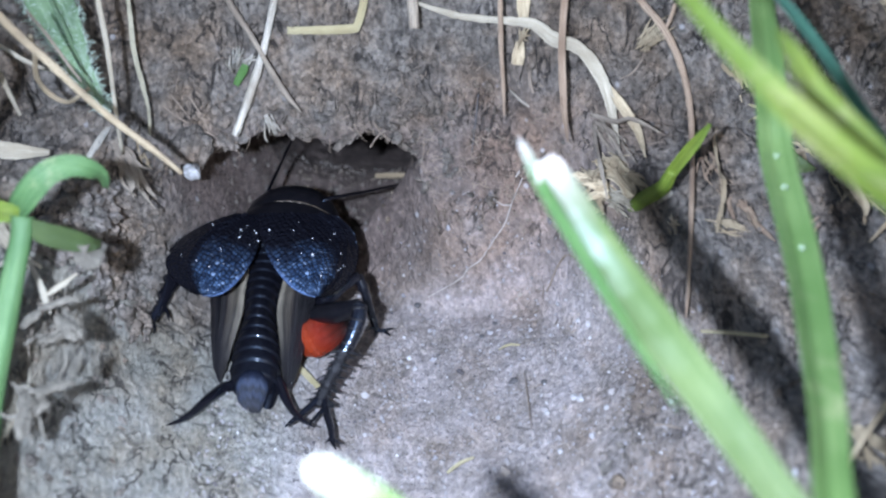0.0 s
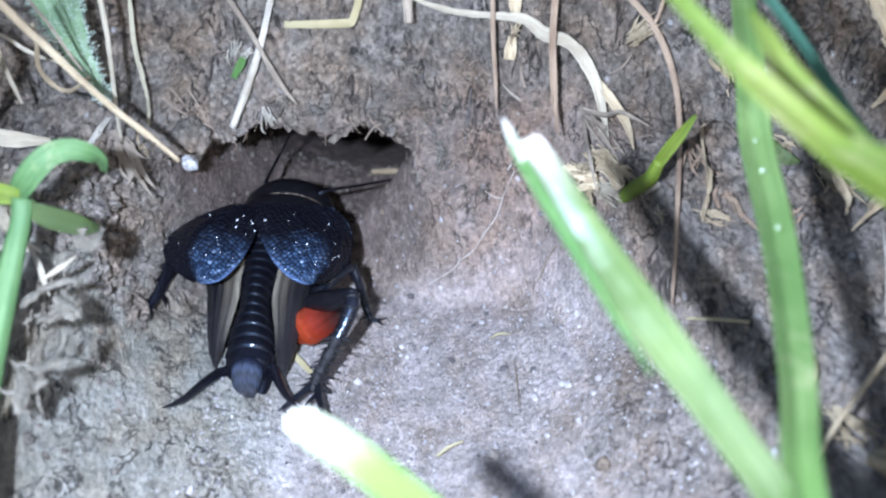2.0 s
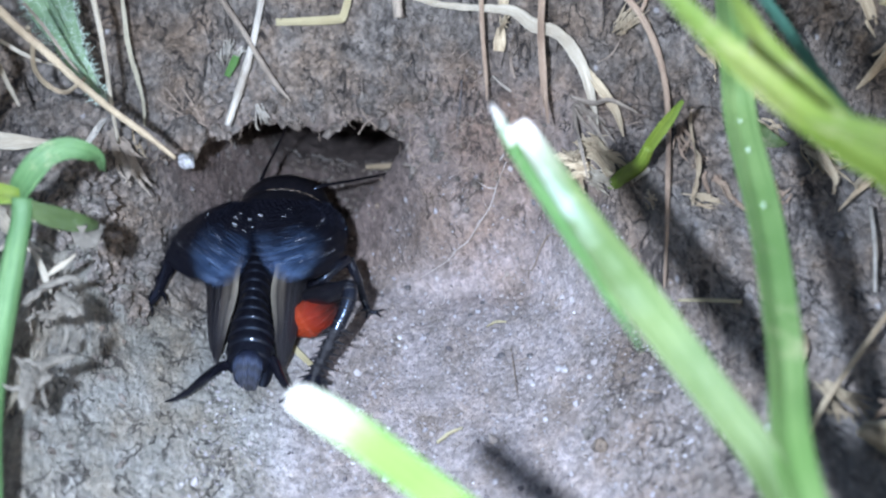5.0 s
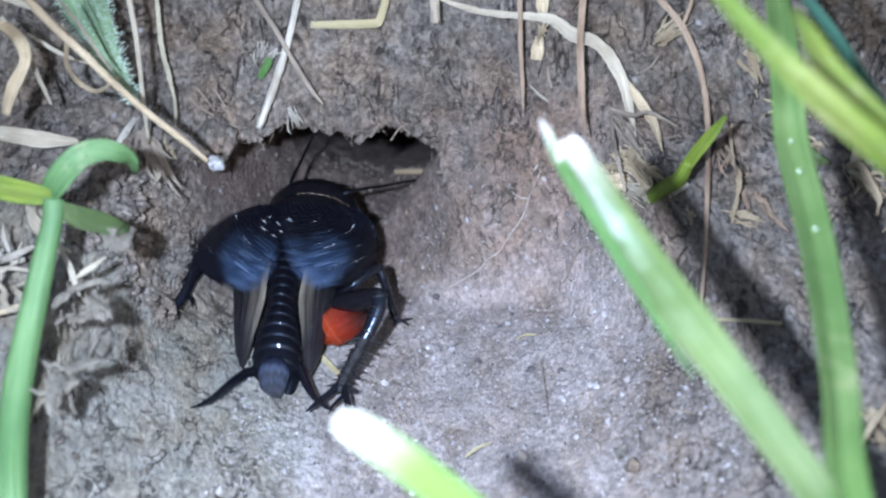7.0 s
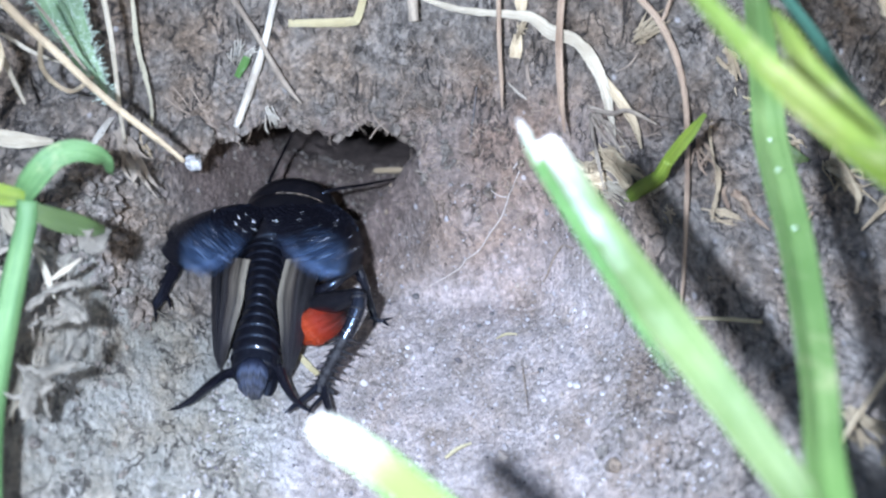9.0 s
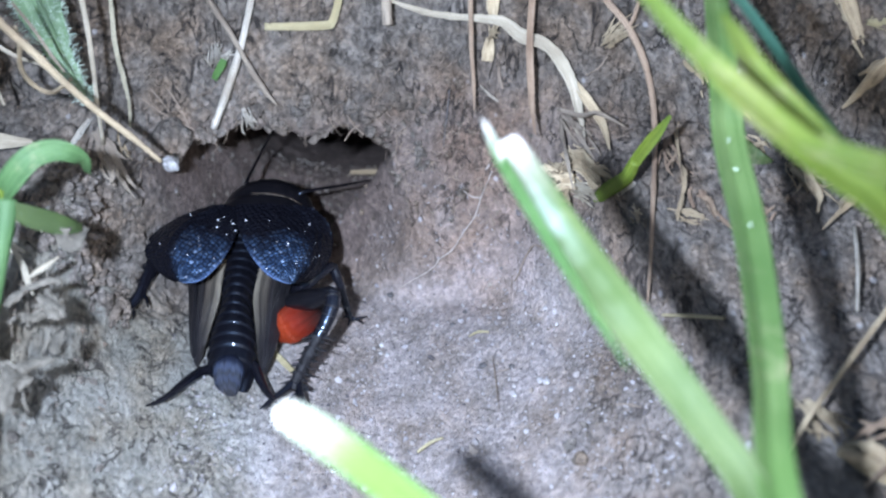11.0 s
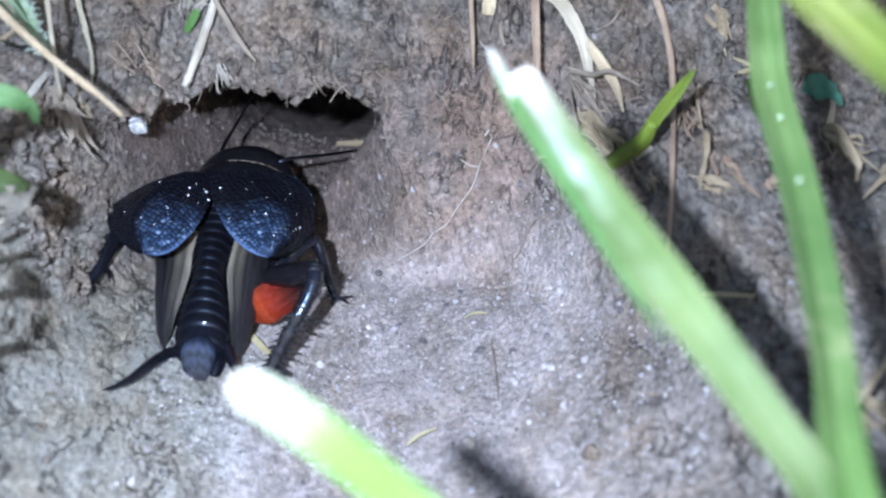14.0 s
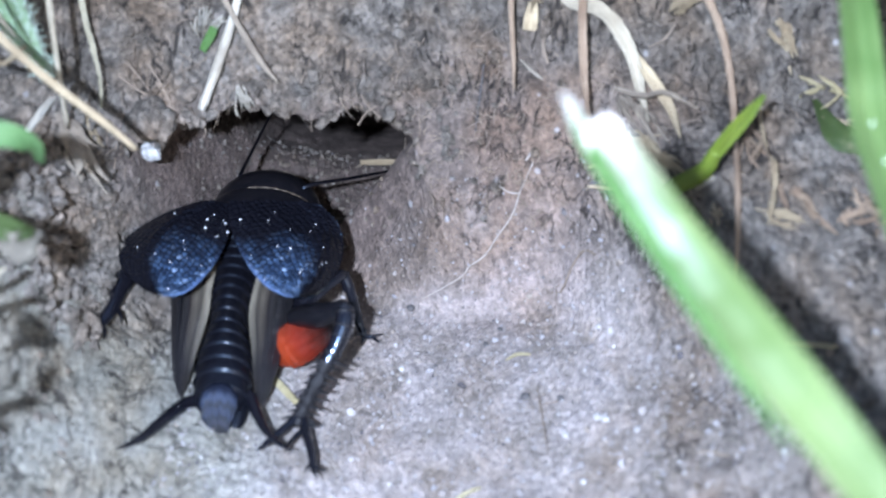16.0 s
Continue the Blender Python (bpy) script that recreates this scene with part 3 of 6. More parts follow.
def bank_foot(X):
    """Where the bank stands at 10 mm height, in mm along Y."""
    return 79.8 - 0.33 * np.clip(X - 2, 0, 60) - 0.25 * np.clip(-19 - X, 0, 60)


def bank_height(X, Y):
    rise = 2.2 * (Y - bank_foot(X))
    return 10 + np.where(rise < 9, rise, 9 + 14 * (1 - np.exp(-np.clip(rise - 9, 0, 400) / 14)))


def mouth(X):
    """Opening of the burrow, 0 to 1, over X in mm."""
    left = np.clip((X + 24.3) / 9, 0, 1)
    right = np.clip((-1.8 - X) / 2.6, 0, 1)
    return (1 - (1 - left) ** 4) * right * right * (3 - 2 * right)


def spread(lo, hi, step, reach, n):
    """Even steps from lo to hi, then growing steps outwards to reach."""
    mid = np.arange(lo, hi + step / 2, step)
    grow = np.geomspace(step * 2, reach, n)
    return np.concatenate([(lo - grow)[::-1], mid, hi + grow])


def build_ground():
    xs = spread(-34.0, 31.0, 0.26, 3000, 26)
    near = np.concatenate([-np.geomspace(0.5, 3000, 22)[::-1], np.arange(2, 44, 2.0), np.arange(44, 80.01, 0.26)])
    near = (near - 80) / 80
    rows = []
    o = mouth(xs)
    foot = bank_foot(xs)
    toe = foot.copy()
    for _ in range(30):
        toe = toe + 0.3 * (run_floor(xs, toe) - bank_height(xs, toe)) / 2.2
    toe_z = run_floor(xs, toe)
    lip_z = toe_z + (9.6 - toe_z) * o
    lip_y = toe + (foot - 0.2 - toe) * o
    ragged = 0.5 * np.exp(-((xs + 7.6) / 1.5) ** 2) - 0.45 * np.exp(-((xs + 11.0) / 1.4) ** 2) + 0.5 * np.exp(-((xs + 15.2) / 0.9) ** 2)
    ragged = (ragged + 0.6 * lattice(np.stack([xs / 1.3, xs * 0, xs * 0], 1), 17) + 0.4 * lattice(np.stack([xs / 0.55, xs * 0, xs * 0], 1), 18)) * o
    lip_z = lip_z + ragged
    lip_y = np.where(o > 0, lip_y + ragged / 2.2, toe)
    deep = 36 * np.sqrt(o)
    for s in near:
        y = lip_y + s * 80
        rows.append((y, run_floor(xs, y)))
    for s in np.linspace(0, 1, 62)[1:]:
        y = lip_y + deep * s
        rows.append((y, run_floor(xs, y)))
    end_y = lip_y + deep
    end_z = run_floor(xs, end_y)
    for s in np.linspace(0, 1, 70)[1:]:
        a = s * math.pi / 2
        y = lip_y + deep * np.cos(a)
        arch = end_z + (lip_z - end_z) * np.sin(a) ** 0.75
        rows.append((y, arch))
    for s in np.concatenate([np.arange(0.12, 9, 0.12), np.arange(9, 20, 0.6), 20 + np.geomspace(1, 3000, 22)]):
        y = lip_y + s
        up = min(1.0, s / 9.0)
        y = y + (foot - 0.2 - lip_y) * up * up * (3 - 2 * up)
        rows.append((y, lip_z + bank_height(xs, y) - bank_height(xs, lip_y)))
    Y = np.array([r[0] for r in rows])
    Z = np.array([r[1] for r in rows])
    X = np.broadcast_to(xs, Y.shape).copy()
    G = np.stack([X, Y, Z], -1)
    for _ in range(9):
        G[1:-1, 1:-1] = G[1:-1, 1:-1] * 0.5 + 0.125 * (G[2:, 1:-1] + G[:-2, 1:-1] + G[1:-1, 2:] + G[1:-1, :-2])
    dv, du = np.gradient(G, axis=0), np.gradient(G, axis=1)
    N = np.cross(du, dv)
    N /= np.linalg.norm(N, axis=2)[..., None] + 1e-12
    # outside the mouth the burrow's rows lie on one line: they take the normals of both sides of it
    first, past = 22 + 21 + 139, 22 + 21 + 139 + 61 + 69
    closed = np.where(o <= 0)[0]
    seam = N[first - 8, closed] + N[past + 7, closed]
    seam /= np.linalg.norm(seam, axis=1)[:, None] + 1e-12
    blend = np.clip((np.abs(np.arange(first - 8, past + 8) - (first + past) / 2) - (past - first) / 2) / 8, 0, 1)[:, None, None]
    N[first - 8:past + 8, closed] = N[first - 8:past + 8, closed] * blend + seam[None] * (1 - blend)
    P = G.reshape(-1, 3)
    bank = np.clip((P[:, 2] - 3) / 5, 0, 1) * np.clip((P[:, 1] - 60) / 12, 0, 1)
    inside = np.clip((11.5 - P[:, 2]) / 2, 0, 1) * np.clip((P[:, 1] - 71) / 4, 0, 1) * np.clip((P[:, 0] + 25.5) / 3, 0, 1) * np.clip((-13 - P[:, 0]) / 3, 0, 1)
    bank = bank * (1 - 0.7 * inside)
    worn = np.exp(-((P[:, 0] - 1) / 7.0) ** 2 - ((P[:, 1] - 75.5) / 5.0) ** 2) * np.clip((12 - P[:, 2]) / 4, 0, 1)
    bank = bank * (1 - 0.75 * worn)
    bank = np.maximum(bank, 1.25 * np.clip((-17.5 - 3.5 * np.clip((P[:, 1] - 70) / 5, 0, 1) - P[:, 0]) / 4, 0, 1) * np.clip((P[:, 1] - 58) / 10, 0.1, 1))
    bank = np.maximum(bank, 0.22 * np.clip((P[:, 1] - 80) / 4, 0, 1))
    h = 0.5 * lattice(P / 6.0, 1) * (0.45 + 0.8 * bank) + 0.34 * lattice(P / 2.6, 2) * (0.14 + bank)
    h += 0.24 * lattice(P / 1.2, 3) * (0.10 + bank) + 0.15 * lattice(P / 0.6, 4) * (0.2 + bank)
    h += 0.34 * np.abs(lattice(P / 1.5 + 7, 5)) * bank
    h *= 1 - 0.5 * np.clip((-11 - P[:, 0]) / 4, 0, 1) * np.clip((69 - P[:, 1]) / 5, 0, 1)
    warp = np.stack([lattice(P / 2.0 + 3, 6), lattice(P / 2.0 + 13, 7), lattice(P / 2.0 + 23, 8)], 1)
    crack = np.abs(lattice((P + 1.1 * warp) / np.array((2.6, 4.0, 4.6)) + 31, 9))
    torn = np.clip(lattice(P / 4.0 + 61, 10) * 2.5 + 0.3, 0, 1)
    h -= 0.5 * np.exp(-(crack / 0.035) ** 2) * np.clip(bank * 1.2 + 0.12 + 0.65 * np.clip((-11 - P[:, 0]) / 4, 0, 1), 0, 1) * torn
    clods = np.abs(lattice((P + 0.8 * warp) / np.array((2.4, 2.8, 2.8)) + 91, 13))
    h -= 0.75 * np.exp(-(clods / 0.06) ** 2) * np.clip((-15.5 - 5.0 * np.clip((P[:, 1] - 68) / 5, 0, 1) - P[:, 0]) / 4, 0, 1) * np.clip((P[:, 1] - 60) / 6, 0, 1) * np.clip(lattice(P / 5.0 + 71, 14) * 2 + 0.75, 0, 1)
    fade = np.clip(1 - (np.abs(P[:, 0]) - 60) / 60, 0, 1)
    P = P + N.reshape(-1, 3) * (h * fade)[:, None]
    nr, nc = X.shape
    i, j = np.meshgrid(np.arange(nr - 1), np.arange(nc - 1), indexing="ij")
    a = (i * nc + j).ravel()
    faces = np.stack([a, a + 1, a + nc + 1, a + nc], 1)
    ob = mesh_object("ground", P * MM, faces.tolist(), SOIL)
    dust = np.clip((85 - P[:, 1]) / 15, 0, 1) * np.clip((14 - P[:, 0]) / 8, 0, 1) * np.clip((9 - P[:, 2]) / 4, 0, 1)
    dust = dust * np.clip((P[:, 0] + 20) / 6, 0.12, 1)
    bare = -1.5 - 0.15 * (P[:, 1] - 65) + 0.018 * np.clip(P[:, 0] + 7, -30, 25) ** 2
    dust = dust * np.clip(1.3 - (P[:, 2] - bare) / 4.0, 0.15, 1)
    dust = np.maximum(dust, 0.5 * np.clip((67 - P[:, 1]) / 9, 0, 1) * np.clip((-10 - P[:, 0]) / 4, 0, 1) * np.clip((P[:, 0] + 29) / 5, 0, 1))
    # where the earth takes the darker brown, in and before the burrow
    burrow_tone = np.clip((P[:, 1] - 73.5) / 7, 0, 1) * np.clip((11.5 - P[:, 2]) / 2.5, 0, 1) * np.clip((6 - P[:, 0]) / 13, 0, 1) * np.clip((P[:, 0] + 25) / 2, 0, 1)
    dust = dust * (1 - 0.9 * burrow_tone)
    ob.data.attributes.new("burrow_tone", "FLOAT", "POINT").data.foreach_set("value", burrow_tone.astype(np.float32))
    dust = np.clip(dust * 1.1 * (0.85 + 0.5 * lattice(P / 5.0 + 50, 12)) + 0.12 * (1 - bank), 0, 1)
    flank = np.exp(-((P[:, 0] - 5) / 6.0) ** 2 - ((P[:, 1] - 75) / 6.0) ** 2) * np.clip((14 - P[:, 2]) / 3, 0, 1)
    dust = np.maximum(dust, 0.08 * flank)
    cleft = np.maximum(np.clip(1.25 - dust * 1.8, 0, 1) * (1 - burrow_tone), 0.9 * np.clip((-12 - P[:, 0]) / 3, 0, 1) * np.clip((72 - P[:, 1]) / 6, 0, 1))
    ob.data.attributes.new("cleft", "FLOAT", "POINT").data.foreach_set("value", cleft.astype(np.float32))
    ob.data.attributes.new("dust", "FLOAT", "POINT").data.foreach_set("value", dust.astype(np.float32))
    ruddy = np.exp(-((P[:, 0] - 3.5) / 9.0) ** 2 - ((P[:, 1] - 77) / 8.5) ** 2) * np.clip((16 - P[:, 2]) / 4, 0, 1)
    ruddy = np.clip(np.maximum(ruddy, 0.35 * np.clip((P[:, 0] + 12) / 5, 0, 1) * np.clip((12 - P[:, 2]) / 4, 0, 1)) * (1 - 0.7 * burrow_tone), 0, 1)
    ob.data.attributes.new("ruddy", "FLOAT", "POINT").data.foreach_set("value", ruddy.astype(np.float32))
    clay = np.clip((-11 - P[:, 0]) / 4, 0, 1) * np.clip((72 - P[:, 1]) / 6, 0, 1)
    ob.data.attributes.new("clay", "FLOAT", "POINT").data.foreach_set("value", clay.astype(np.float32))
    tagged(ob, "grey-brown trodden earth with a burrow mouth under a crumbly bank", "ground", kind="structure")
    row = np.repeat(np.arange(nr), nc)
    single = ~((row >= first) & (row < past) & np.tile(o <= 0, nr))
    return P[single], N.reshape(-1, 3)[single], (row < len(near))[single]


EARTH, EARTH_UP, EARTH_OPEN = build_ground()


# ---- green grass ----
def rel(rows, origin):
    return [(x - origin[0], y - origin[1], z - origin[2], w) for x, y, z, w in rows]


def grass(root, rows, material, label, **opts):
    """A grass plant rooted at root, with one leaf blade; rows run from the tip to the root."""
    plant = tagged(new("grass_plant"), label, "grass", "grass round the burrow")
    plant.location = Vector(root) * MM
    opts = {"cup": 0.16, "thick": 0.35, "count": 70, "across": 13, "fold": 0.10, **opts}
    strip("leaf_blade", rel(rows, root), material, plant, **opts)
    sink = opts["cup"] * 0.5 + opts["fold"]
    rib = [(*a, 0.13 * w + 0.03, 0.11 - sink * w) for (*a, w) in rel(rows, root)]
    strip("midrib", rib[1:], material, plant, "raised midrib", cup=-0.2, thick=0.22, count=60, across=5)
    return plant


def dew(plant, root, places):
    for k, (x, y, z, r) in enumerate(places):
        bm = bmesh.new()
        bmesh.ops.create_icosphere(bm, subdivisions=3, radius=r * MM)
        for v in bm.verts:
            v.co.z *= 0.75
        me = bpy.data.meshes.new("dew_drop")
        bm.to_mesh(me)
        bm.free()
        me.polygons.foreach_set("use_smooth", [True] * len(me.polygons))
        me.materials.append(WATER)
        ob = new("dew_drop", me)
        ob.parent = plant
        ob.location = Vector((x - root[0], y - root[1], z - root[2])) * MM
        ob.rotation_euler = (radians(50), 0, 0)
        tagged(ob, "clear round drop of dew")


R1 = (18.5, 22.0, 9.0)
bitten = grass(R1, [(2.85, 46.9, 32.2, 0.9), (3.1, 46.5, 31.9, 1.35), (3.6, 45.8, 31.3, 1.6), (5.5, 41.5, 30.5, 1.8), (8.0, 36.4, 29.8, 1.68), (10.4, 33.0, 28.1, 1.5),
                    (12.0, 30.6, 26.8, 1.5), (15.0, 26.0, 22.0, 1.7), (18.5, 22.0, 8.5, 1.8)], GRASS_SHEEN, "bright green grass blade bitten off with a dry white tip", cup=0.2, fold=0.06)
strip("split_edge", rel([(1.75, 47.5, 32.9, 0.12), (2.1, 47.1, 32.4, 0.42), (2.7, 46.0, 31.5, 0.55), (4.3, 42.4, 30.6, 0.5), (6.3, 37.6, 29.8, 0.35), (7.4, 35.2, 29.2, 0.1)], R1), GRASS_DRYTIP, bitten,
      "split dark green edge with a shrivelled tip", cup=0.25, thick=0.22)
R2 = (17.0, 18.0, 8.5)
dewy = grass(R2, [(14.9, 70.6, 34.0, 0.25), (15.0, 67.0, 33.2, 0.85), (15.1, 63.8, 32.1, 1.2), (15.0, 60.8, 30.9, 1.35), (14.9, 58.2, 30.1, 1.5), (14.9, 55.6, 28.5, 1.65), (14.9, 53.2, 27.3, 1.75), (14.8, 46.2, 26.7, 1.75), (13.8, 37.4, 27.1, 1.6), (12.8, 31.1, 27.4, 1.6),
                  (13.5, 24.0, 25.0, 1.6), (17.0, 18.0, 8.0, 1.7)], GRASS_DEEP, "long green grass blade with dew drops along its middle", fold=0.16)
dew(dewy, R2, [(14.7, 53.0, 27.85, 0.075), (14.75, 50.9, 27.55, 0.08), (14.8, 46.9, 27.15, 0.075)])
grass((26.0, 29.0, 14.0), [(3.68, 46.60, 45.60, 0.15), (5.38, 44.60, 44.20, 0.41), (6.68, 43.00, 43.10, 0.55), (7.78, 41.60, 42.20, 0.67), (9.28, 40.30, 41.00, 0.85), (10.88, 39.00, 39.90, 1.07), (13.18, 37.70, 38.40, 1.18), (14.68, 37.00, 37.50, 1.18), (16.78, 35.80, 36.10, 1.15), (21.78, 32.00, 30.00, 1.18), (25.78, 29.00, 13.00, 1.18)], GRASS_YELLOW, "bright yellow-green grass blade bending over the run", fold=0.34, cup=0.06)
grass((27.0, 31.0, 14.0), [(10.9, 43.5, 40.6, 0.2), (11.5, 42.9, 39.9, 0.7), (12.3, 42.1, 38.9, 0.95), (13.5, 40.7, 38.0, 1.05), (14.9, 39.3, 37.1, 1.0), (16.4, 38.3, 36.0, 0.9), (22.0, 34.0, 29.0, 0.9), (27.0, 31.0, 13.0, 0.9)],
      GRASS_YELLOW, "narrow yellow-green grass blade beside a broader one", fold=0.3, cup=0.05)
grass((31.0, 25.0, 16.0), [(12.6, 38.3, 38.6, 0.5), (13.9, 37.6, 38.3, 0.9), (15.4, 36.7, 38.2, 1.1), (17.2, 35.6, 38.1, 1.2), (22.0, 32.0, 36.0, 1.2), (28.0, 27.5, 28.0, 1.2), (31.0, 25.0, 15.0, 1.2)], GRASS_YELLOW,
      "yellow-green grass blade turned sideways", fold=0.2)
grass((28.0, 33.0, 14.0), [(11.05, 61.30, 36.90, 0.12), (12.45, 58.50, 36.30, 0.31), (13.65, 56.20, 35.50, 0.43), (14.65, 54.40, 34.90, 0.50), (15.85, 52.30, 33.90, 0.53), (17.15, 49.80, 32.60, 0.56), (18.45, 47.50, 31.40, 0.56), (19.65, 45.20, 30.20, 0.59), (24.65, 37.00, 22.00, 0.74), (27.65, 33.00, 13.00, 0.74)], GRASS_TEAL, "dark bluish green grass blade in the shade", fold=0.06, cup=0.3)
grass((7.0, 24.0, 8.0), [(-5.55, 28.75, 33.90, 0.43), (-5.35, 28.70, 33.75, 0.86), (-4.85, 28.70, 33.30, 1.12), (-3.45, 28.50, 32.10, 1.25), (-1.30, 27.78, 30.40, 1.25), (0.38, 27.29, 29.00, 1.20), (2.58, 27.04, 26.50, 1.25), (5.20, 24.90, 19.00, 1.29), (7.00, 24.00, 7.00, 1.29)], GRASS_STUB, "cut grass stub with a bleached white end")
grass((23.4, 36.0, 12.5), [(26.4, 47.5, 20.5, 0.2), (25.2, 45.5, 19.2, 0.6), (23.6, 42.0, 17.0, 0.7), (23.0, 39.0, 15.0, 0.7), (23.4, 36.0, 11.8, 0.7)], GRASS_DEEP, "young green grass blade low on the flank")


# ---- the leafy plant beside the run ----
leaf_plant = tagged(new("leaf_plant"), "small green plant with a leaf curled over the run", "plant")
leaf_plant.location = (-18.8 * MM, 36.2 * MM, 10 * MM)


LP = (-18.8, 36.2, 10)
strip("curled_leaf", rel([(-25.8, 57.8, 20.5, 1.20), (-25.1, 57.6, 21.5, 1.45), (-24.2, 57.9, 22.5, 1.50), (-23.4, 58.4, 23.0, 1.40), (-22.4, 58.9, 23.0, 1.25), (-21.6, 59.3, 22.5, 1.05), (-21.2, 59.9, 21.5, .80), (-21.4, 60.7, 20.0, .35)], LP),
      GRASS_COOL, leaf_plant, "curled green leaf", cup=0.15, thick=0.3, count=50, fold=0.1)
strip("side_leaf", rel([(-30.4, 58.0, 21.5, 1.00), (-28.9, 57.8, 21.3, 1.30), (-27.4, 57.6, 21.0, 1.35), (-26.1, 57.5, 20.8, 1.10), (-25.4, 57.7, 20.4, .60)], LP),
      GRASS_YELLOW, leaf_plant, "level green leaf", cup=0.2, thick=0.3, count=40, fold=0.12)
strip("drooping_leaf", rel([(-25.1, 57.0, 20.4, .80), (-24.1, 57.1, 19.6, 1.25), (-23.0, 57.7, 18.6, 1.25), (-22.2, 58.3, 17.8, .80), (-21.9, 59.0, 17.2, .40)], LP),
      GRASS_OLIVE, leaf_plant, "dull olive leaf", cup=0.2, thick=0.3)
strip("withered_end", rel([(-22.9, 57.6, 18.0, .50), (-22.4, 57.6, 17.6, .90), (-22.1, 58.3, 17.2, .85), (-21.8, 59.5, 16.8, .40)], LP), DUSTY_LEAF, leaf_plant, "withered pale leaf end", cup=0.35, thick=0.3, wave=0.1)
tube("stalk", rel([(-25.3, 57.4, 20.6, .62), (-25.4, 56.5, 19.6, .60), (-25.7, 55.1, 18.4, .66), (-26.0, 53.3, 17.0, .74), (-26.3, 50.8, 15.4, .80), (-26.3, 48.0, 14.2, .84), (-26.0, 45.3, 13.2, .86), (-25.3, 41.9, 12.2, .86), (-25.0, 38.6, 9.5, .86)], LP),
     GRASS_COOL, leaf_plant, sides=16, count=60)
downy = tagged(new("downy_leaf"), "pale grey-green downy leaf hanging over dry stems", "leaf")
DL = (-26.7, 75.0, 21.9)
downy.location = Vector(DL) * MM
blade_rows = rel([(-29.3, 79.4, 23.8, 3.50), (-28.0, 77.5, 22.3, 3.30), (-26.7, 75.0, 21.9, 2.80), (-25.9, 73.6, 20.8, 2.00), (-25.2, 72.8, 19.4, 1.15), (-24.7, 72.9, 17.8, 0.50), (-24.4, 73.2, 16.8, 0.12)], DL)
leaf_skin = strip("leaf_skin", blade_rows, FUZZY, downy, cup=0.10, thick=0.3, fold=0.06, wave=0.03, across=13, count=60, seed=3)
strip("midrib", [(*a, 0.3, 0.22) for (*a, w) in blade_rows[:-1]], FUZZY, downy, "pale midrib", cup=-0.2, thick=0.25)


def down_hairs(skin, count, seed):
    """Short soft hairs on a leaf, thickest along its edges."""
    rng = np.random.RandomState(seed)
    V = np.array([v.co for v in skin.data.vertices]) / MM
    V = V[:len(V) // 2].reshape(60, 13, 3)
    pieces = []
    for _ in range(count):
        i, edge = rng.randint(1, 58), rng.rand() < 0.3
        j = (0 if rng.rand() < 0.5 else 12) if edge else rng.randint(0, 13)
        p = V[i, j] + (V[i + 1, j] - V[i, j]) * rng.rand()
        out = (V[i, 12] - V[i, 0]) * (0 if not edge else 1 if j else -1)
        out = out / (np.linalg.norm(out) + 1e-6) * 0.38 + TOWARDS * rng.uniform(0, 0.35) + rng.normal(0, 0.18, 3)
        pieces.append(tube_data([(*p, 0.022), (*(p + out * 0.5 + rng.normal(0, 0.04, 3)), 0.017), (*(p + out), 0.012)], 4, 4))
    v, f, u = merged(pieces)
    return mesh_object("leaf_hairs", v, f, DOWN, downy, "soft whitish down", u)


down_hairs(leaf_skin, 900, 71)

leaflet = tagged(new("seedling_leaf"), "small torn blue-green leaf on a thin pale stalk", "leaf")
SL = (24.2, 69.2, 13.6)
leaflet.location = Vector(SL) * MM
strip("lobe", rel([(23.4, 73.9, 14.4, 0.5), (23.9, 73.4, 14.7, 1.5), (24.5, 72.9, 14.8, 1.6), (25.1, 72.3, 14.7, 0.9), (25.5, 71.9, 14.4, 0.2)], SL), GRASS_TEAL, leaflet, "torn blue-green lobe", cup=0.2, wave=0.1, seed=8)
strip("stalk", rel([(25.0, 72.4, 14.6, 0.3), (24.7, 71.2, 14.4, 0.4), (24.3, 70.0, 14.0, 0.45), (24.2, 69.2, 13.4, 0.3)], SL), STRAW_LILAC, leaflet, "pale flat stalk", cup=0.2)

# ---- the sprouting shoot on the flank ----
shoot = tagged(new("grass_shoot"), "short green grass shoot sprouting beside the run", "grass shoot")
shoot.location = (11.5 * MM, 70.8 * MM, 11 * MM)
SH = (11.5, 70.8, 11.0)
strip("leaf", rel([(12.3, 68.6, 13.6, 0.7), (13.0, 67.9, 16.0, 0.8), (13.9, 67.6, 18.0, 0.75), (14.7, 67.5, 19.6, 0.25)], SH), GRASS_YELLOW, shoot, cup=0.3, thick=0.2)
tube("sheath", rel([(11.2, 71.4, 9.8, 0.5), (11.7, 70.2, 11.6, 0.55), (12.5, 68.5, 13.9, 0.5), (12.9, 68.0, 15.6, 0.35)], SH), GRASS_YELLOW, shoot, "pale sheath")
strip("side_sheath", rel([(11.9, 70.3, 11.0, 0.7), (12.4, 69.3, 12.3, 0.7), (13.2, 68.8, 13.2, 0.35)], SH), STRAW_WHITE, shoot, "dry white sheath", cup=0.3)


# ---- dry stems and leaves ----
def dry(name, rows, material, label, flat=True, category="dry stem", **opts):
    if flat:
        ob = strip(name, rows, material, **{"cup": 0.25, "thick": 0.18, "wave": 0.03, "seed": len(bpy.data.objects), **opts})
    else:
        ob = tube(name, rows, material, **{"knobs": 0.05, "seed": len(bpy.data.objects), **opts})
    return tagged(ob, label, category, "dry litter round the burrow")


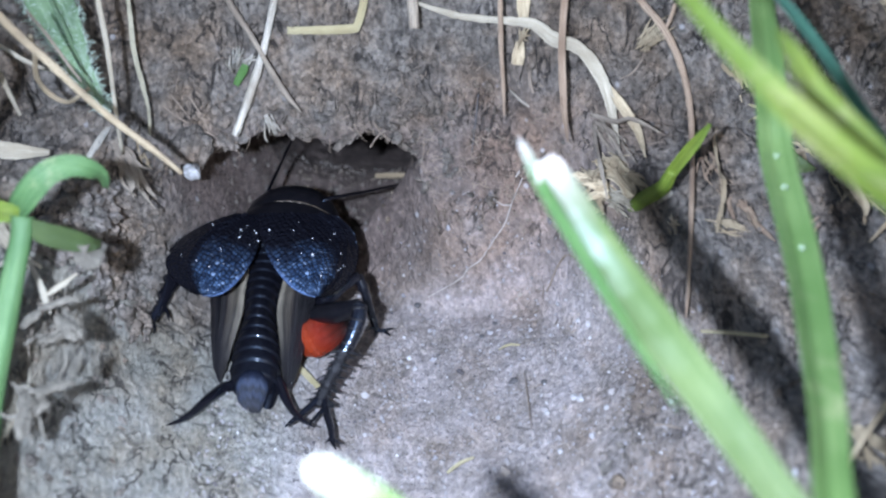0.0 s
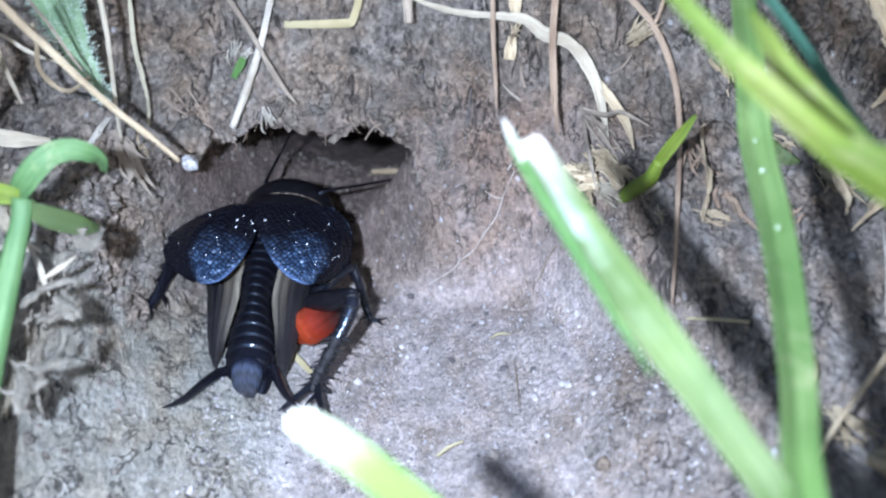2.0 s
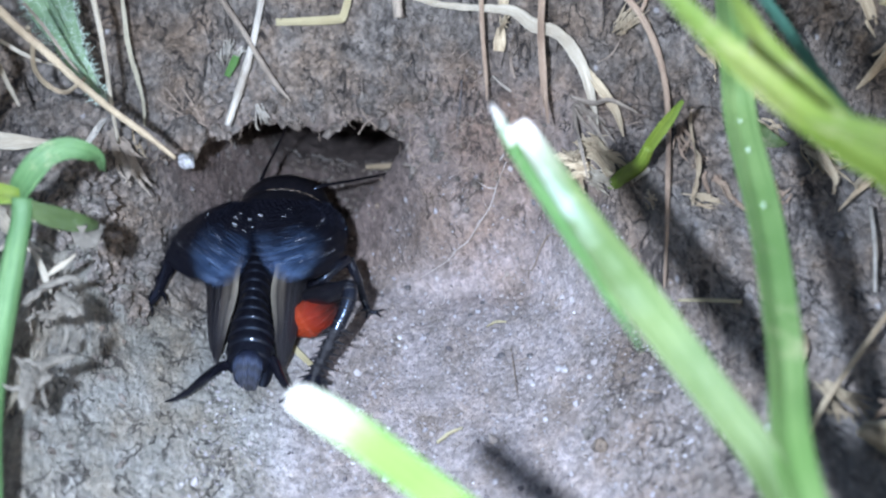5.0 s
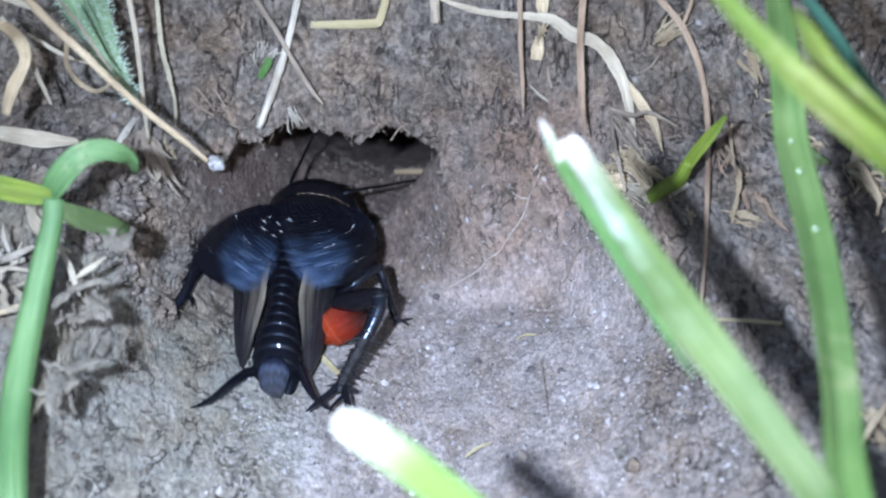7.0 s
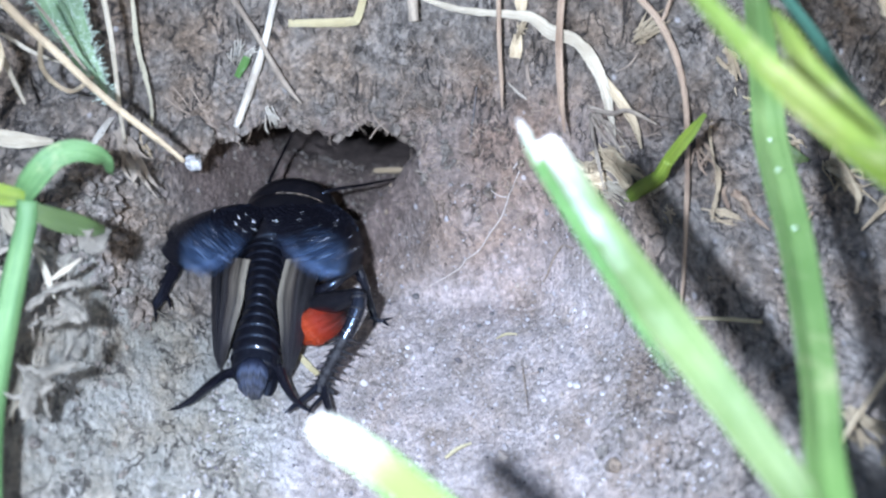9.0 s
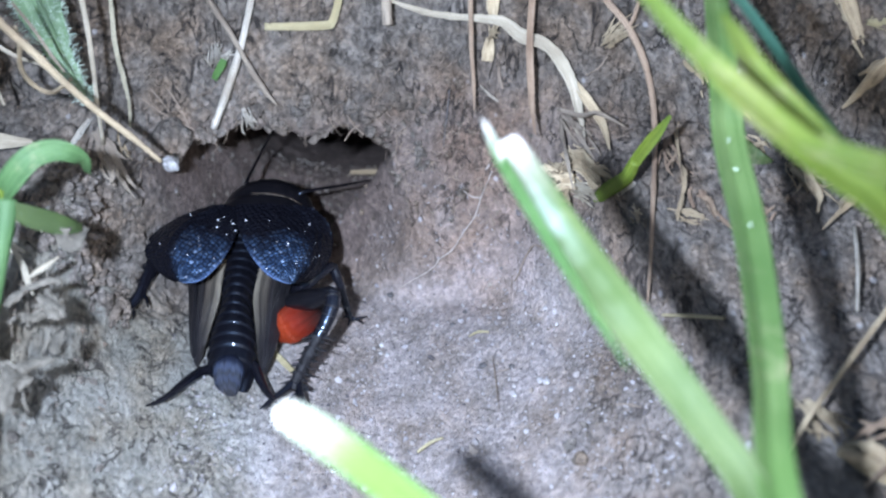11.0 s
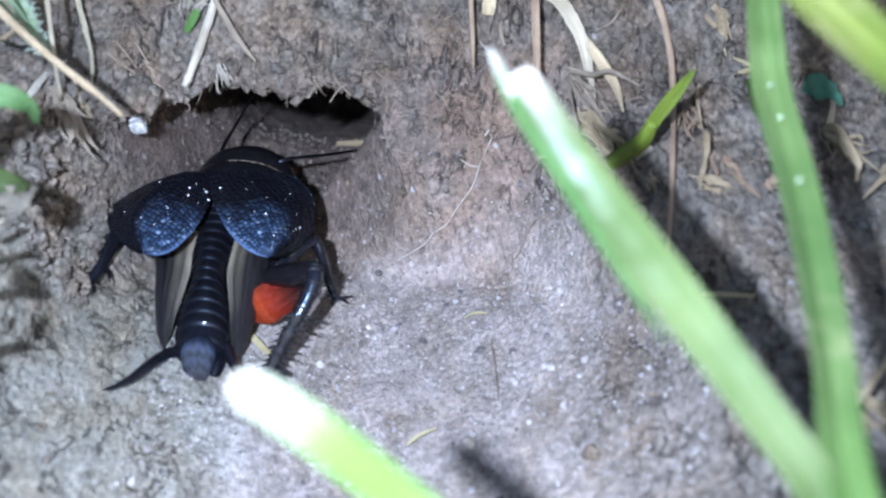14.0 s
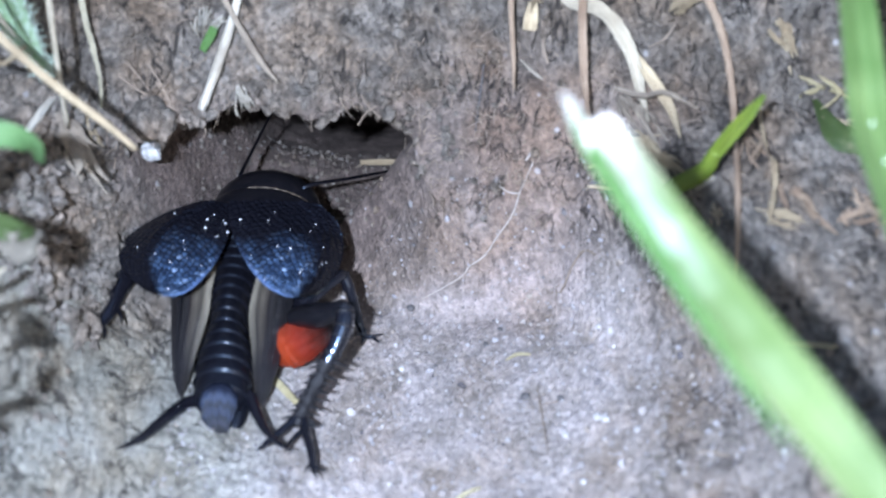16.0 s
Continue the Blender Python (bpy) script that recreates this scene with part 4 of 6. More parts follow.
dry("straw", [(-13.2, 84.6, 23.6, .2), (-13.6, 83.7, 21.6, .22), (-14.2, 82.9, 19.6, .25), (-15.1, 81.5, 16.5, .28), (-16.4, 80.0, 13.2, .31), (-17.5, 78.9, 10.8, .28)], STRAW_WHITE, "white broken straw hanging over the burrow mouth", False)
dry("twig", [(-18.8, 84.3, 24.0, .22), (-18.1, 83.4, 21.8, .22), (-17.3, 82.6, 19.7, .22), (-15.9, 81.7, 17.6, .20), (-14.8, 80.8, 15.7, .19), (-13.6, 79.9, 13.8, .24), (-12.5, 79.3, 12.6, .05)], TWIG_GREY, "grey thin twig crossing a white straw", False)
dry("bent_straw", [(-13.3, 82.0, 17.8, .55), (-11, 82.0, 17.8, .6), (-8.7, 82.0, 17.85, .6), (-8.2, 82.1, 18.1, .55), (-7.7, 82.7, 19.6, .5), (-7.4, 83.6, 22.5, .5)], STRAW_YELLOW, "yellow straw sharply bent like an elbow", count=50)
dry("stem_stub", [(-4.4, 83.4, 23.5, .4), (-4.2, 82.2, 20.0, .4), (-4.1, 81.4, 18.3, .36)], TWIG_GREY, "short olive-brown stem stub", False)
dry("dead_leaf", [(-4.2, 82.6, 19.8, .2), (-1.4, 82.2, 18.9, .4), (0.7, 82.1, 18.6, .42), (2.8, 81.8, 18.6, .45), (4.4, 81.3, 18.6, .5), (5.7, 80.6, 17.9, .72), (7.3, 79.9, 17.7, .6),
                  (8.3, 79.3, 17.1, .55), (9.2, 78.5, 15.9, .6), (9.6, 77.9, 14.9, .5), (10.0, 77.1, 13.4, .45), (10.3, 74.9, 12.8, .1)], STRAW_LILAC, "long bleached dead grass leaf curving down the bank", count=80, wave=0.11)
dry("dead_leaf", [(9.5, 78.4, 15.4, .45), (10.6, 77.4, 14.3, .75), (11.6, 75.9, 13.3, .7), (11.9, 72.8, 13.1, .08)], STRAW_TAN, "tan dead grass leaf with a pointed tip")
dry("stem", [(1.9, 84.5, 25, .2), (2.0, 82.7, 21.0, .19), (2.1, 80.7, 17.0, .18), (2.3, 79.5, 14.3, .15), (2.35, 78.7, 12.6, .06)], TWIG_BROWN, "thin brown dry stem on the bank", False)
dry("stem", [(6.6, 82.5, 25, .55), (6.5, 81.0, 22.0, .5), (6.3, 79.6, 18.3, .5), (6.4, 78.0, 15.5, .55), (6.5, 76.6, 14.2, .4), (6.7, 74.9, 13.0, .12)], TWIG_BROWN, "flattened brown dry stem leaning on the bank")
dry("stem", [(10.2, 82, 25, .26), (11.2, 80.8, 21.6, .26), (13.2, 79.1, 19.6, .26), (14.5, 77.7, 17.4, .26), (15.2, 76.2, 14.9, .24), (15.0, 72.6, 13.6, .2), (14.2, 67.0, 13.4, .17), (13.7, 62.6, 10.9, .13),
             (13.5, 61.0, 9.2, .06)], TWIG_BROWN, "long curved brown stem running down the flank", False, count=60)
dry("husk", [(3.6, 83.2, 21.0, .9), (3.7, 82.6, 19.7, 1.0), (3.7, 82.0, 18.4, .6)], STRAW_TAN, "pale tan chaff husk", category="husk")
dry("husk", [(3.5, 81.7, 17.0, .6), (3.4, 81.4, 16.3, .95), (3.3, 80.9, 15.5, .8)], STRAW_TAN, "pale tan seed husk stuck to the bank", category="husk")


def frayed(name, centre, along, count, size, material, label, seed, category="fibres"):
    """A small bundle of fraying fibres that lies on the earth."""
    rng = np.random.RandomState(seed)
    c, d = np.array(centre), np.array(along) / np.linalg.norm(along)
    pieces = []
    for k in range(count):
        p0 = c + rng.normal(0, 0.22, 3) * size
        v = d * size * rng.uniform(0.7, 1.3) + rng.normal(0, 0.28, 3) * size
        mid = p0 + v * 0.5 + rng.normal(0, 0.12, 3) * size
        pieces.append(strip_data([(*(p0 - c - v * 0.4), 0.08), (*(mid - c), 0.16), (*(p0 - c + v), 0.04)], count=8, across=3, thick=0.06))
    bundle = tagged(new(name), label, category, "dry litter round the burrow")
    bundle.location = Vector(c) * MM
    for v, f, u in pieces:
        mesh_object("fibre", v, f, material, bundle, "", u)
    return bundle


def shreds(name, start, end, count, wide, material, label, seed, splay=0.35, category="dead leaf"):
    """A clump of torn flat strips lying from start to end."""
    rng = np.random.RandomState(seed)
    a, b = np.array(start, float), np.array(end, float)
    long = np.linalg.norm(b - a)
    pieces = []
    for k in range(count):
        p = a + rng.normal(0, splay * 0.5, 3) * wide * 2
        e = a + (b - a) * rng.uniform(0.55, 1.1) + rng.normal(0, splay, 3) * long * 0.3
        m1, m2 = p + (e - p) * 0.33 + rng.normal(0, 0.05, 3) * long, p + (e - p) * 0.7 + rng.normal(0, 0.06, 3) * long
        w = wide * rng.uniform(0.5, 1.1)
        pieces.append(strip_data([(*(p - a), w * 0.6), (*(m1 - a), w), (*(m2 - a), w * 0.8), (*(e - a), w * 0.2)], count=16, across=5, cup=rng.uniform(-0.4, 0.4), thick=0.1, wave=0.08, seed=seed + k,
                                 facing=TOWARDS + rng.normal(0, 0.35, 3)))
    clump = tagged(new(name), label, category, "dry litter round the burrow")
    clump.location = Vector(a) * MM
    for v, f, u in pieces:
        mesh_object("leaf_strip", v, f, material, clump, "", u)
    return clump


def crumple(size, seed, parent, material):
    """A crumpled, dust-caked wad of leaf."""
    bm = bmesh.new()
    bmesh.ops.create_icosphere(bm, subdivisions=4, radius=1.0)
    off = Vector((seed * 5.3, seed * 1.7, 2))
    for v in bm.verts:
        n = v.co.copy()
        k = 1 + 0.40 * noise.noise(n * 1.3 + off) - 0.55 * abs(noise.noise(Vector((n.x * 0.8, n.y * 3.2, n.z * 2.4)) + off)) - 0.2 * abs(noise.noise(n * 5.0 + off))
        bow = 0.45 * math.sin(1.4 * n.x + seed)
        v.co = Vector((n.x * 1.7, n.y * 0.75 + bow, n.z * 0.42 + 0.3 * noise.noise(Vector((n.x, n.y, 0)) * 1.6 + off))) * k * size * MM
    me = bpy.data.meshes.new("wad")
    bm.to_mesh(me)
    bm.free()
    me.materials.append(material)
    ob = new("wad", me)
    ob.parent = parent
    return ob


def scraps(name, centre, reach, count, size, material, label, seed, wads=0):
    """Short crumpled pieces of dead leaf lying at random round a place."""
    rng = np.random.RandomState(seed)
    c = np.array(centre, float)
    heap = tagged(new(name), label, "dead leaf", "dry litter round the burrow")
    heap.location = Vector(c) * MM
    for k in range(count):
        p = rng.normal(0, 0.45, 3) * np.array(reach)
        d = rng.normal(0, 1, 3) * np.array((1, 1, 0.5))
        d *= size * rng.uniform(0.6, 1.4) / np.linalg.norm(d)
        w = size * rng.uniform(0.18, 0.45)
        v, f, u = strip_data([(*(p - d), w * 0.5), (*(p - d * 0.3 + rng.normal(0, 0.2, 3) * size), w), (*(p + d * 0.4 + rng.normal(0, 0.2, 3) * size), w * 0.9), (*(p + d), w * 0.2)], count=18, across=5,
                             cup=rng.uniform(-0.6, 0.6), thick=0.1, wave=0.12, seed=seed + k, facing=TOWARDS + rng.normal(0, 0.5, 3))
        mesh_object("leaf_scrap", v, f, material, heap, "", u)
    for k in range(wads):
        ob = crumple(size * rng.uniform(0.5, 0.95), seed * 0.37 + k, heap, material)
        ob.location = Vector(rng.normal(0, 0.5, 3) * np.array(reach)) * MM
        ob.rotation_euler = (rng.uniform(-0.7, 0.7), rng.uniform(-0.7, 0.7), rng.uniform(0.4, 2.6))
    return heap


frayed("chaff", (12.2, 79.3, 18.4), (0.7, 0.1, 0.6), 26, 1.2, STRAW_TAN, "frayed yellow chaff on the bank", 1, "chaff")
frayed("chaff", (3.7, 81.3, 17.6), (0.2, 0.1, 1.0), 9, 0.9, STRAW_TAN, "frayed tan chaff on the bank", 2, "chaff")
frayed("plant_fluff", (-16.4, 81.2, 15.7), (1.0, 0, 0.4), 9, 0.6, STRAW_WHITE, "tuft of white plant fluff", 3)
frayed("plant_fluff", (-15.0, 79.2, 11.7), (0.4, -0.2, -1.0), 12, 0.8, STRAW_WHITE, "tuft of white plant fluff at the lip", 4)
frayed("dry_tuft", (-24.3, 76.6, 11.4), (0.4, -0.3, -1.0), 12, 1.3, STRAW_TAN, "tuft of withered leaf bases", 5)
frayed("dry_tuft", (9.4, 73.6, 12.2), (0.8, -0.3, -0.5), 14, 1.1, STRAW_TAN, "tuft of withered sheaths at the shoot's foot", 6)
frayed("dry_tuft", (16.0, 65.6, 13.2), (1.0, 0, -0.1), 10, 1.0, STRAW_TAN, "tuft of withered brown fibres", 7)
frayed("dry_tuft", (13.0, 66.8, 12.3), (0.3, 0, -0.6), 9, 0.7, STRAW_LILAC, "wisp of white fibres", 8)
frayed("dry_tuft", (20.5, 47.0, 13.6), (0.6, -0.6, -0.2), 14, 1.6, STRAW_TAN, "heap of withered grass fibres", 9)
shreds("stem_stub", (27.2, 77.6, 23.8), (28.9, 75.0, 20.2), 7, 0.9, STRAW_TAN, "frayed tan stub of a dead grass stem on the bank", 90, 0.15, "dry stem")
shreds("dead_leaf", (29.2, 75.9, 21.8), (31.6, 75.0, 21.4), 3, 0.7, STRAW_YELLOW, "pale broken leaf piece on the bank", 91, 0.2)
shreds("dead_leaf", (31.5, 74.6, 19.6), (28.4, 73.6, 17.2), 5, 0.8, STRAW_TAN, "crumpled tan dead leaf below a frayed stub", 92)
shreds("dead_leaf", (23.9, 70.0, 13.9), (25.4, 66.2, 14.2), 14, 0.3, STRAW_TAN, "crumpled bleached leaf scraps on the flank", 93, 0.5)
shreds("dead_leaf", (15.8, 73.6, 13.4), (16.4, 66.4, 13.2), 7, 0.26, TWIG_BROWN, "twisted brown withered leaf strips on the flank", 94)
shreds("dead_sheath", (8.8, 77.6, 12.9), (11.0, 71.0, 12.0), 9, 0.42, TWIG_GREY, "grey twisted dead sheaths round the foot of the shoot", 95, 0.5, "dead sheath")
shreds("dead_sheath", (10.2, 73.4, 11.9), (11.6, 70.6, 12.0), 6, 0.5, STRAW_TAN, "papery cream sheath at the foot of the shoot", 96, 0.3, "dead sheath")
shreds("dead_leaf", (22.0, 44.5, 14.0), (25.0, 41.5, 14.5), 9, 0.9, STRAW_TAN, "withered tan grass leaves heaped on the flank", 97, 0.5)
shreds("dead_leaf", (-25.0, 74.6, 13.4), (-23.2, 72.4, 9.6), 8, 0.5, TWIG_GREY, "dull grey withered leaf bases beside the burrow", 98, 0.4)
frayed("dry_tuft", (-25.8, 58.2, 13.2), (0.2, -1.0, -0.1), 30, 2.0, TWIG_GREY, "dusty tangle of withered fibres beside the run", 101)
frayed("dry_tuft", (-26.2, 51.6, 12.0), (0.1, -1.0, -0.1), 30, 2.2, STRAW_LILAC, "pale dusty tangle of fibres under a green stalk", 102)
shreds("dead_leaf", (26.5, 46.0, 15.2), (21.5, 43.0, 14.2), 7, 0.5, TWIG_BROWN, "brown withered leaf strips on the flank", 103, 0.5)
shreds("dead_leaf", (28.5, 66.5, 15.0), (25.5, 63.0, 14.6), 6, 0.7, STRAW_TAN, "torn tan leaf strips under the green blades", 104, 0.4)
shreds("dead_leaf", (18.1, 77.9, 17.9), (19.6, 76.7, 15.9), 10, 0.45, STRAW_TAN, "frayed orange-brown leaf scraps on the bank", 140, 0.7)
scraps("dead_leaf", (21.0, 75.7, 14.9), (1.4, 1.6, 0.5), 14, 0.9, STRAW_YELLOW, "mossy yellow leaf scraps on the bank", 141)
scraps("dead_leaf", (21.7, 72.4, 13.6), (1.4, 1.6, 0.5), 14, 0.9, STRAW_TAN, "withered tan scraps under the grass", 142)
shreds("dead_leaf", (17.5, 68.2, 13.0), (18.3, 64.9, 12.9), 7, 0.35, TWIG_BROWN, "brown leaf scraps in the shade of a blade", 143, 0.7)
scraps("dead_leaf", (20.9, 65.6, 13.1), (1.4, 1.6, 0.5), 14, 0.9, TWIG_BROWN, "pale wisps of dead leaf on grey earth", 144)
dry("fallen_leaf", [(20.2, 75.5, 14.1, 0.30), (20.4, 73.1, 14.1, 1.00), (20.9, 71.5, 14.0, 1.50), (22.0, 70.7, 13.9, 0.90), (22.9, 70.5, 13.8, 0.20)], GRASS_OLIVE, "dull olive-green leaf lying on the bank", category="leaf")
shreds("dead_leaf", (-30.0, 66.0, 13.4), (-27.0, 62.0, 12.6), 6, 0.8, STRAW_LILAC, "dusty withered leaves below a green leaf", 100, 0.5)
ball = tagged(new("dead_sheath"), "crumpled cream sheath ball at the foot of the shoot", "dead sheath", "dry litter round the burrow")
ball.location = Vector((9.1, 73.9, 9.8)) * MM
for k, (x, y, z, size) in enumerate([(-0.6, 0.8, 0.1, 0.8), (0.3, 0.0, 0.2, 0.9), (1.1, -0.9, 0.1, 0.7), (-0.2, -0.9, -0.1, 0.6)]):
    crumple(size, 60 + k, ball, STRAW_TAN).location = Vector((x, y, z)) * MM
frayed("dry_tuft", (8.4, 74.9, 9.9), (0.5, -0.6, 0.4), 34, 1.3, STRAW_TAN, "fibres fraying from a cream sheath", 152)
frayed("dry_tuft", (10.0, 72.0, 10.2), (0.6, -0.8, 0.1), 26, 1.1, STRAW_LILAC, "pale fibres fraying from a dead sheath", 153)
scraps("dead_sheath", (9.0, 73.5, 9.6), (1.3, 1.6, 0.5), 9, 0.9, STRAW_TAN, "torn tan sheaths round the foot of the shoot", 150)
frayed("plant_fluff", (-17.2, 81.6, 15.2), (0.3, -0.3, 0.9), 30, 1.0, STRAW_WHITE, "tuft of white plant fluff on a straw", 151)
dry("white_curl", [(2.8, 80.4, 13.7, .06), (3.7, 79.9, 13.0, .11), (4.7, 79.3, 12.6, .05)], STRAW_WHITE, "small white curled fibre", False)
dry("dead_sheath", [(8.6, 75.4, 10.2, .9), (9.4, 74.0, 11.4, 1.5), (10.2, 72.6, 11.8, 1.6), (10.9, 70.9, 11.2, .8)], STRAW_TAN, "papery dead sheath at the foot of the shoot", cup=0.35, wave=0.08, category="dead sheath")
dry("dead_leaf", [(17.1, 75.4, 13.8, .2), (16.6, 73.1, 13.9, .3), (16.5, 70.5, 13.7, .25), (16.5, 69.0, 13.9, .45), (16.1, 67.0, 13.6, .5), (15.5, 64.6, 13.4, .2)], STRAW_TAN, "crumpled reddish brown dead leaf on the flank", wave=0.14)
dry("dry_twig", [(-29.5, 68.2, 29.5, .26), (-27.3, 68.0, 26.2, .28), (-25.5, 67.6, 24.2, .26), (-24.1, 67.4, 22.4, .25), (-22.3, 67.4, 20.1, .23), (-20.1, 67.4, 17.7, .22), (-18.7, 67.3, 16.1, .15)], STRAW_TAN,
    "straight tan twig slanting over the run", False, count=40)
dry("stem", [(-24.2, 76.2, 29, .2), (-24.1, 74.7, 24.9, .17), (-23.8, 73.6, 22.1, .19), (-23.8, 73.0, 19.5, .16), (-24.1, 73.2, 16.3, .17), (-24.5, 74.0, 12.8, .15)], STRAW_LILAC, "pale upright dry stem", False)
dry("stem", [(-24.4, 82.6, 25, .30), (-24.0, 81.3, 21.3, .36), (-24.0, 79.9, 18.0, .30), (-23.6, 79.0, 15.7, .40), (-23.3, 78.0, 13.8, .34), (-23.3, 77.2, 12.0, .18)], DUSTY_STEM, "dusty grey-green dry stem", wave=0.14)
dry("tendril", [(-26.9, 69.2, 25.2, .12), (-27.1, 69.7, 23.6, .16), (-27.7, 70.5, 21.4, .17), (-27.5, 71.4, 19.5, .17), (-26.3, 71.2, 19.0, .16), (-24.4, 70.0, 20.8, .12)], STRAW_TAN, "looped tan tendril among dry stems", False, count=40)
dry("straw", [(-25.8, 76.7, 13.3, .3), (-26.1, 75.0, 13.4, .5), (-26.5, 72.9, 13.3, .4)], STRAW_WHITE, "short white straw piece on soil")
scraps("dead_leaf", (-24.0, 53.7, 15.5), (1.6, 2.2, 0.7), 4, 0.9, DUSTY_LEAF, "crumpled dusty grey dead leaves beside the run", 120, 4)
scraps("dead_leaf", (-23.0, 50.4, 14.5), (1.6, 2.0, 0.6), 4, 0.9, DUSTY_LEAF, "crumpled dusty dead leaves at a green stalk's foot", 121, 3)
scraps("dead_leaf", (-24.0, 47.8, 14.5), (1.5, 2.0, 0.6), 4, 0.9, DUSTY_LEAF, "pale dusty leaf scraps on the clay", 122, 3)
scraps("dead_leaf", (-28.9, 57.6, 14.0), (1.5, 2.6, 0.7), 10, 1.0, STRAW_LILAC, "bleached straw scraps under a green stalk", 123)
for stem in ([(-31.5, 69.5, 27.5, .25), (-30.2, 69.6, 26.8, .32), (-28.9, 69.4, 26.4, .28), (-27.6, 69.0, 26.0, .15)], [(-31.2, 70.5, 25.0, .3), (-30.2, 70.2, 23.2, .4), (-29.6, 70.0, 21.0, .35), (-29.3, 70.2, 18.6, .2)],
             [(-31.5, 74.5, 21.5, .2), (-29.6, 74.2, 20.2, .25), (-27.8, 74.6, 19.0, .1)]):
    dry("straw", stem, STRAW_LILAC, "bleached limp straw among dry stems", wave=0.08)
scraps("dead_leaf", (-31.5, 60.0, 14.2), (1.5, 2.4, 0.7), 9, 1.1, STRAW_WHITE, "bleached grass scraps beside a green stalk", 124)
dry("straw", [(-27.2, 60.4, 15.2, .20), (-26.0, 58.6, 14.6, .38), (-25.4, 57.4, 14.2, .40), (-24.9, 56.4, 14.0, .15)], STRAW_LILAC, "pale split straw standing from dusty leaves")
dry("straw", [(-25.5, 57.6, 14.3, .20), (-24.7, 58.1, 14.6, .34), (-23.7, 58.9, 15.0, .12)], STRAW_LILAC, "pale forked straw end")
dry("straw", [(-30.2, 55.1, 13.5, .30), (-28.6, 55.8, 13.6, .35), (-27.2, 56.4, 13.8, .20)], STRAW_TAN, "thin pale straw lying on the bank")
dry("straw", [(-31.3, 59.2, 14.0, .30), (-30.0, 59.8, 14.2, .40), (-28.7, 60.6, 14.4, .30)], STRAW_WHITE, "short bleached straw on the bank")
dry("straw", [(-29.5, 66.3, 27.0, .70), (-29.2, 67.7, 25.0, .80), (-29.2, 67.6, 23.5, .70), (-30.1, 66.7, 22.0, .80), (-30.7, 66.1, 20.5, .50)], STRAW_TAN, "bent dry tan grass leaf")
dry("straw", [(-26.3, 68.1, 27.5, .20), (-25.6, 68.6, 25.5, .22), (-24.8, 68.6, 23.5, .20), (-24.1, 68.3, 22.4, .10)], TWIG_GREY, "thin grey stem behind a downy leaf")
dry("dead_leaf", [(-35.5, 72.6, 15.0, .80), (-33.3, 71.8, 15.0, 1.05), (-30.9, 71.5, 14.8, 1.00), (-28.7, 71.8, 14.5, .40)], STRAW_LILAC, "tan dead leaf lying on soil")
dry("stem", [(28.5, 57.0, 15.5, .2), (26.1, 54.0, 15.0, .2), (22.1, 49.0, 14.6, .19), (19.5, 45.7, 14.2, .17), (18.0, 43.5, 13.0, .15)], STRAW_TAN, "pale dry stem lying on the flank", False)
dry("dead_leaf", [(20.5, 52.9, 12.6, .3), (19.9, 51.5, 13.0, .7), (19.2, 49.7, 12.6, .3)], STRAW_TAN, "curled tan dead leaf scrap")
dry("stem_stub", [(26.6, 77.3, 24.6, 1.0), (27.6, 76.3, 22.9, 1.1), (28.5, 74.9, 20.9, .7)], STRAW_TAN, "broken tan stem stub on the bank", cup=0.4)
dry("straw", [(26.4, 62.5, 14.5, .12), (25.6, 58.5, 14.6, .14), (24.8, 55.0, 14.0, .1)], STRAW_WHITE, "thin pale straw on the flank", False)
dry("dead_leaf", [(23.8, 69.2, 14.1, .3), (24.6, 67.5, 14.5, .6), (24.8, 65.6, 14.3, .5), (24.6, 64.5, 14.0, .2)], STRAW_TAN, "crumpled tan dead leaf on the flank", wave=0.12)
dry("straw", [(-12.7, 66.6, -0.7, .42), (-11.8, 65.3, -0.6, .45), (-10.9, 64.1, -0.5, .4)], STRAW_YELLOW, "short yellow straw piece beside the cricket")
dry("straw", [(-8.8, 95.6, -5.7, .4), (-6.9, 95.6, -5.7, .5), (-5.1, 95.6, -5.7, .4)], STRAW_TAN, "tan straw chip lying in the burrow")
dry("grass_scrap", [(-16.3, 81.3, 15.7, .5), (-16.8, 81.0, 14.8, .55), (-17.3, 80.7, 14.0, .45)], GRASS, "small torn scrap of green grass")
dry("straw", [(14.3, 59.8, 9.2, .1), (15.8, 58.0, 10.8, .12), (17.3, 56.3, 12.2, .1)], STRAW_YELLOW, "thin yellow straw sliver on the flank", False)


def rootlet(rows, label="thin brown rootlet on the bare soil", material=ROOT):
    return tagged(tube("rootlet", rows, material, knobs=0.15, sides=6, count=40, seed=len(bpy.data.objects)), label, "rootlet", "rootlets on the soil")


rootlet([(3.8, 77.9, 7.5, .03), (3.4, 77.5, 6.6, .04), (3.0, 77.2, 5.6, .05), (2.5, 76.4, 4.3, .055), (1.5, 75.2, 3.4, .06), (0.7, 74.6, 2.3, .055), (-0.3, 74.4, 1.5, .065), (-0.8, 74.2, 0.8, .055), (-2.3, 74.4, -0.6, .04), (-3.8, 74.3, -1.6, .02)], "long pale curved rootlet on the worn slope", ROOT_PALE)
rootlet([(4.1, 81.4, 15.7, .06), (4.3, 80.4, 13.7, .08), (5.2, 79.5, 12.7, .09), (5.7, 79.2, 12.4, .03)])
rootlet([(12.0, 79.0, 17.1, .04), (11.4, 78.8, 16.2, .07), (10.5, 78.8, 15.6, .03)])

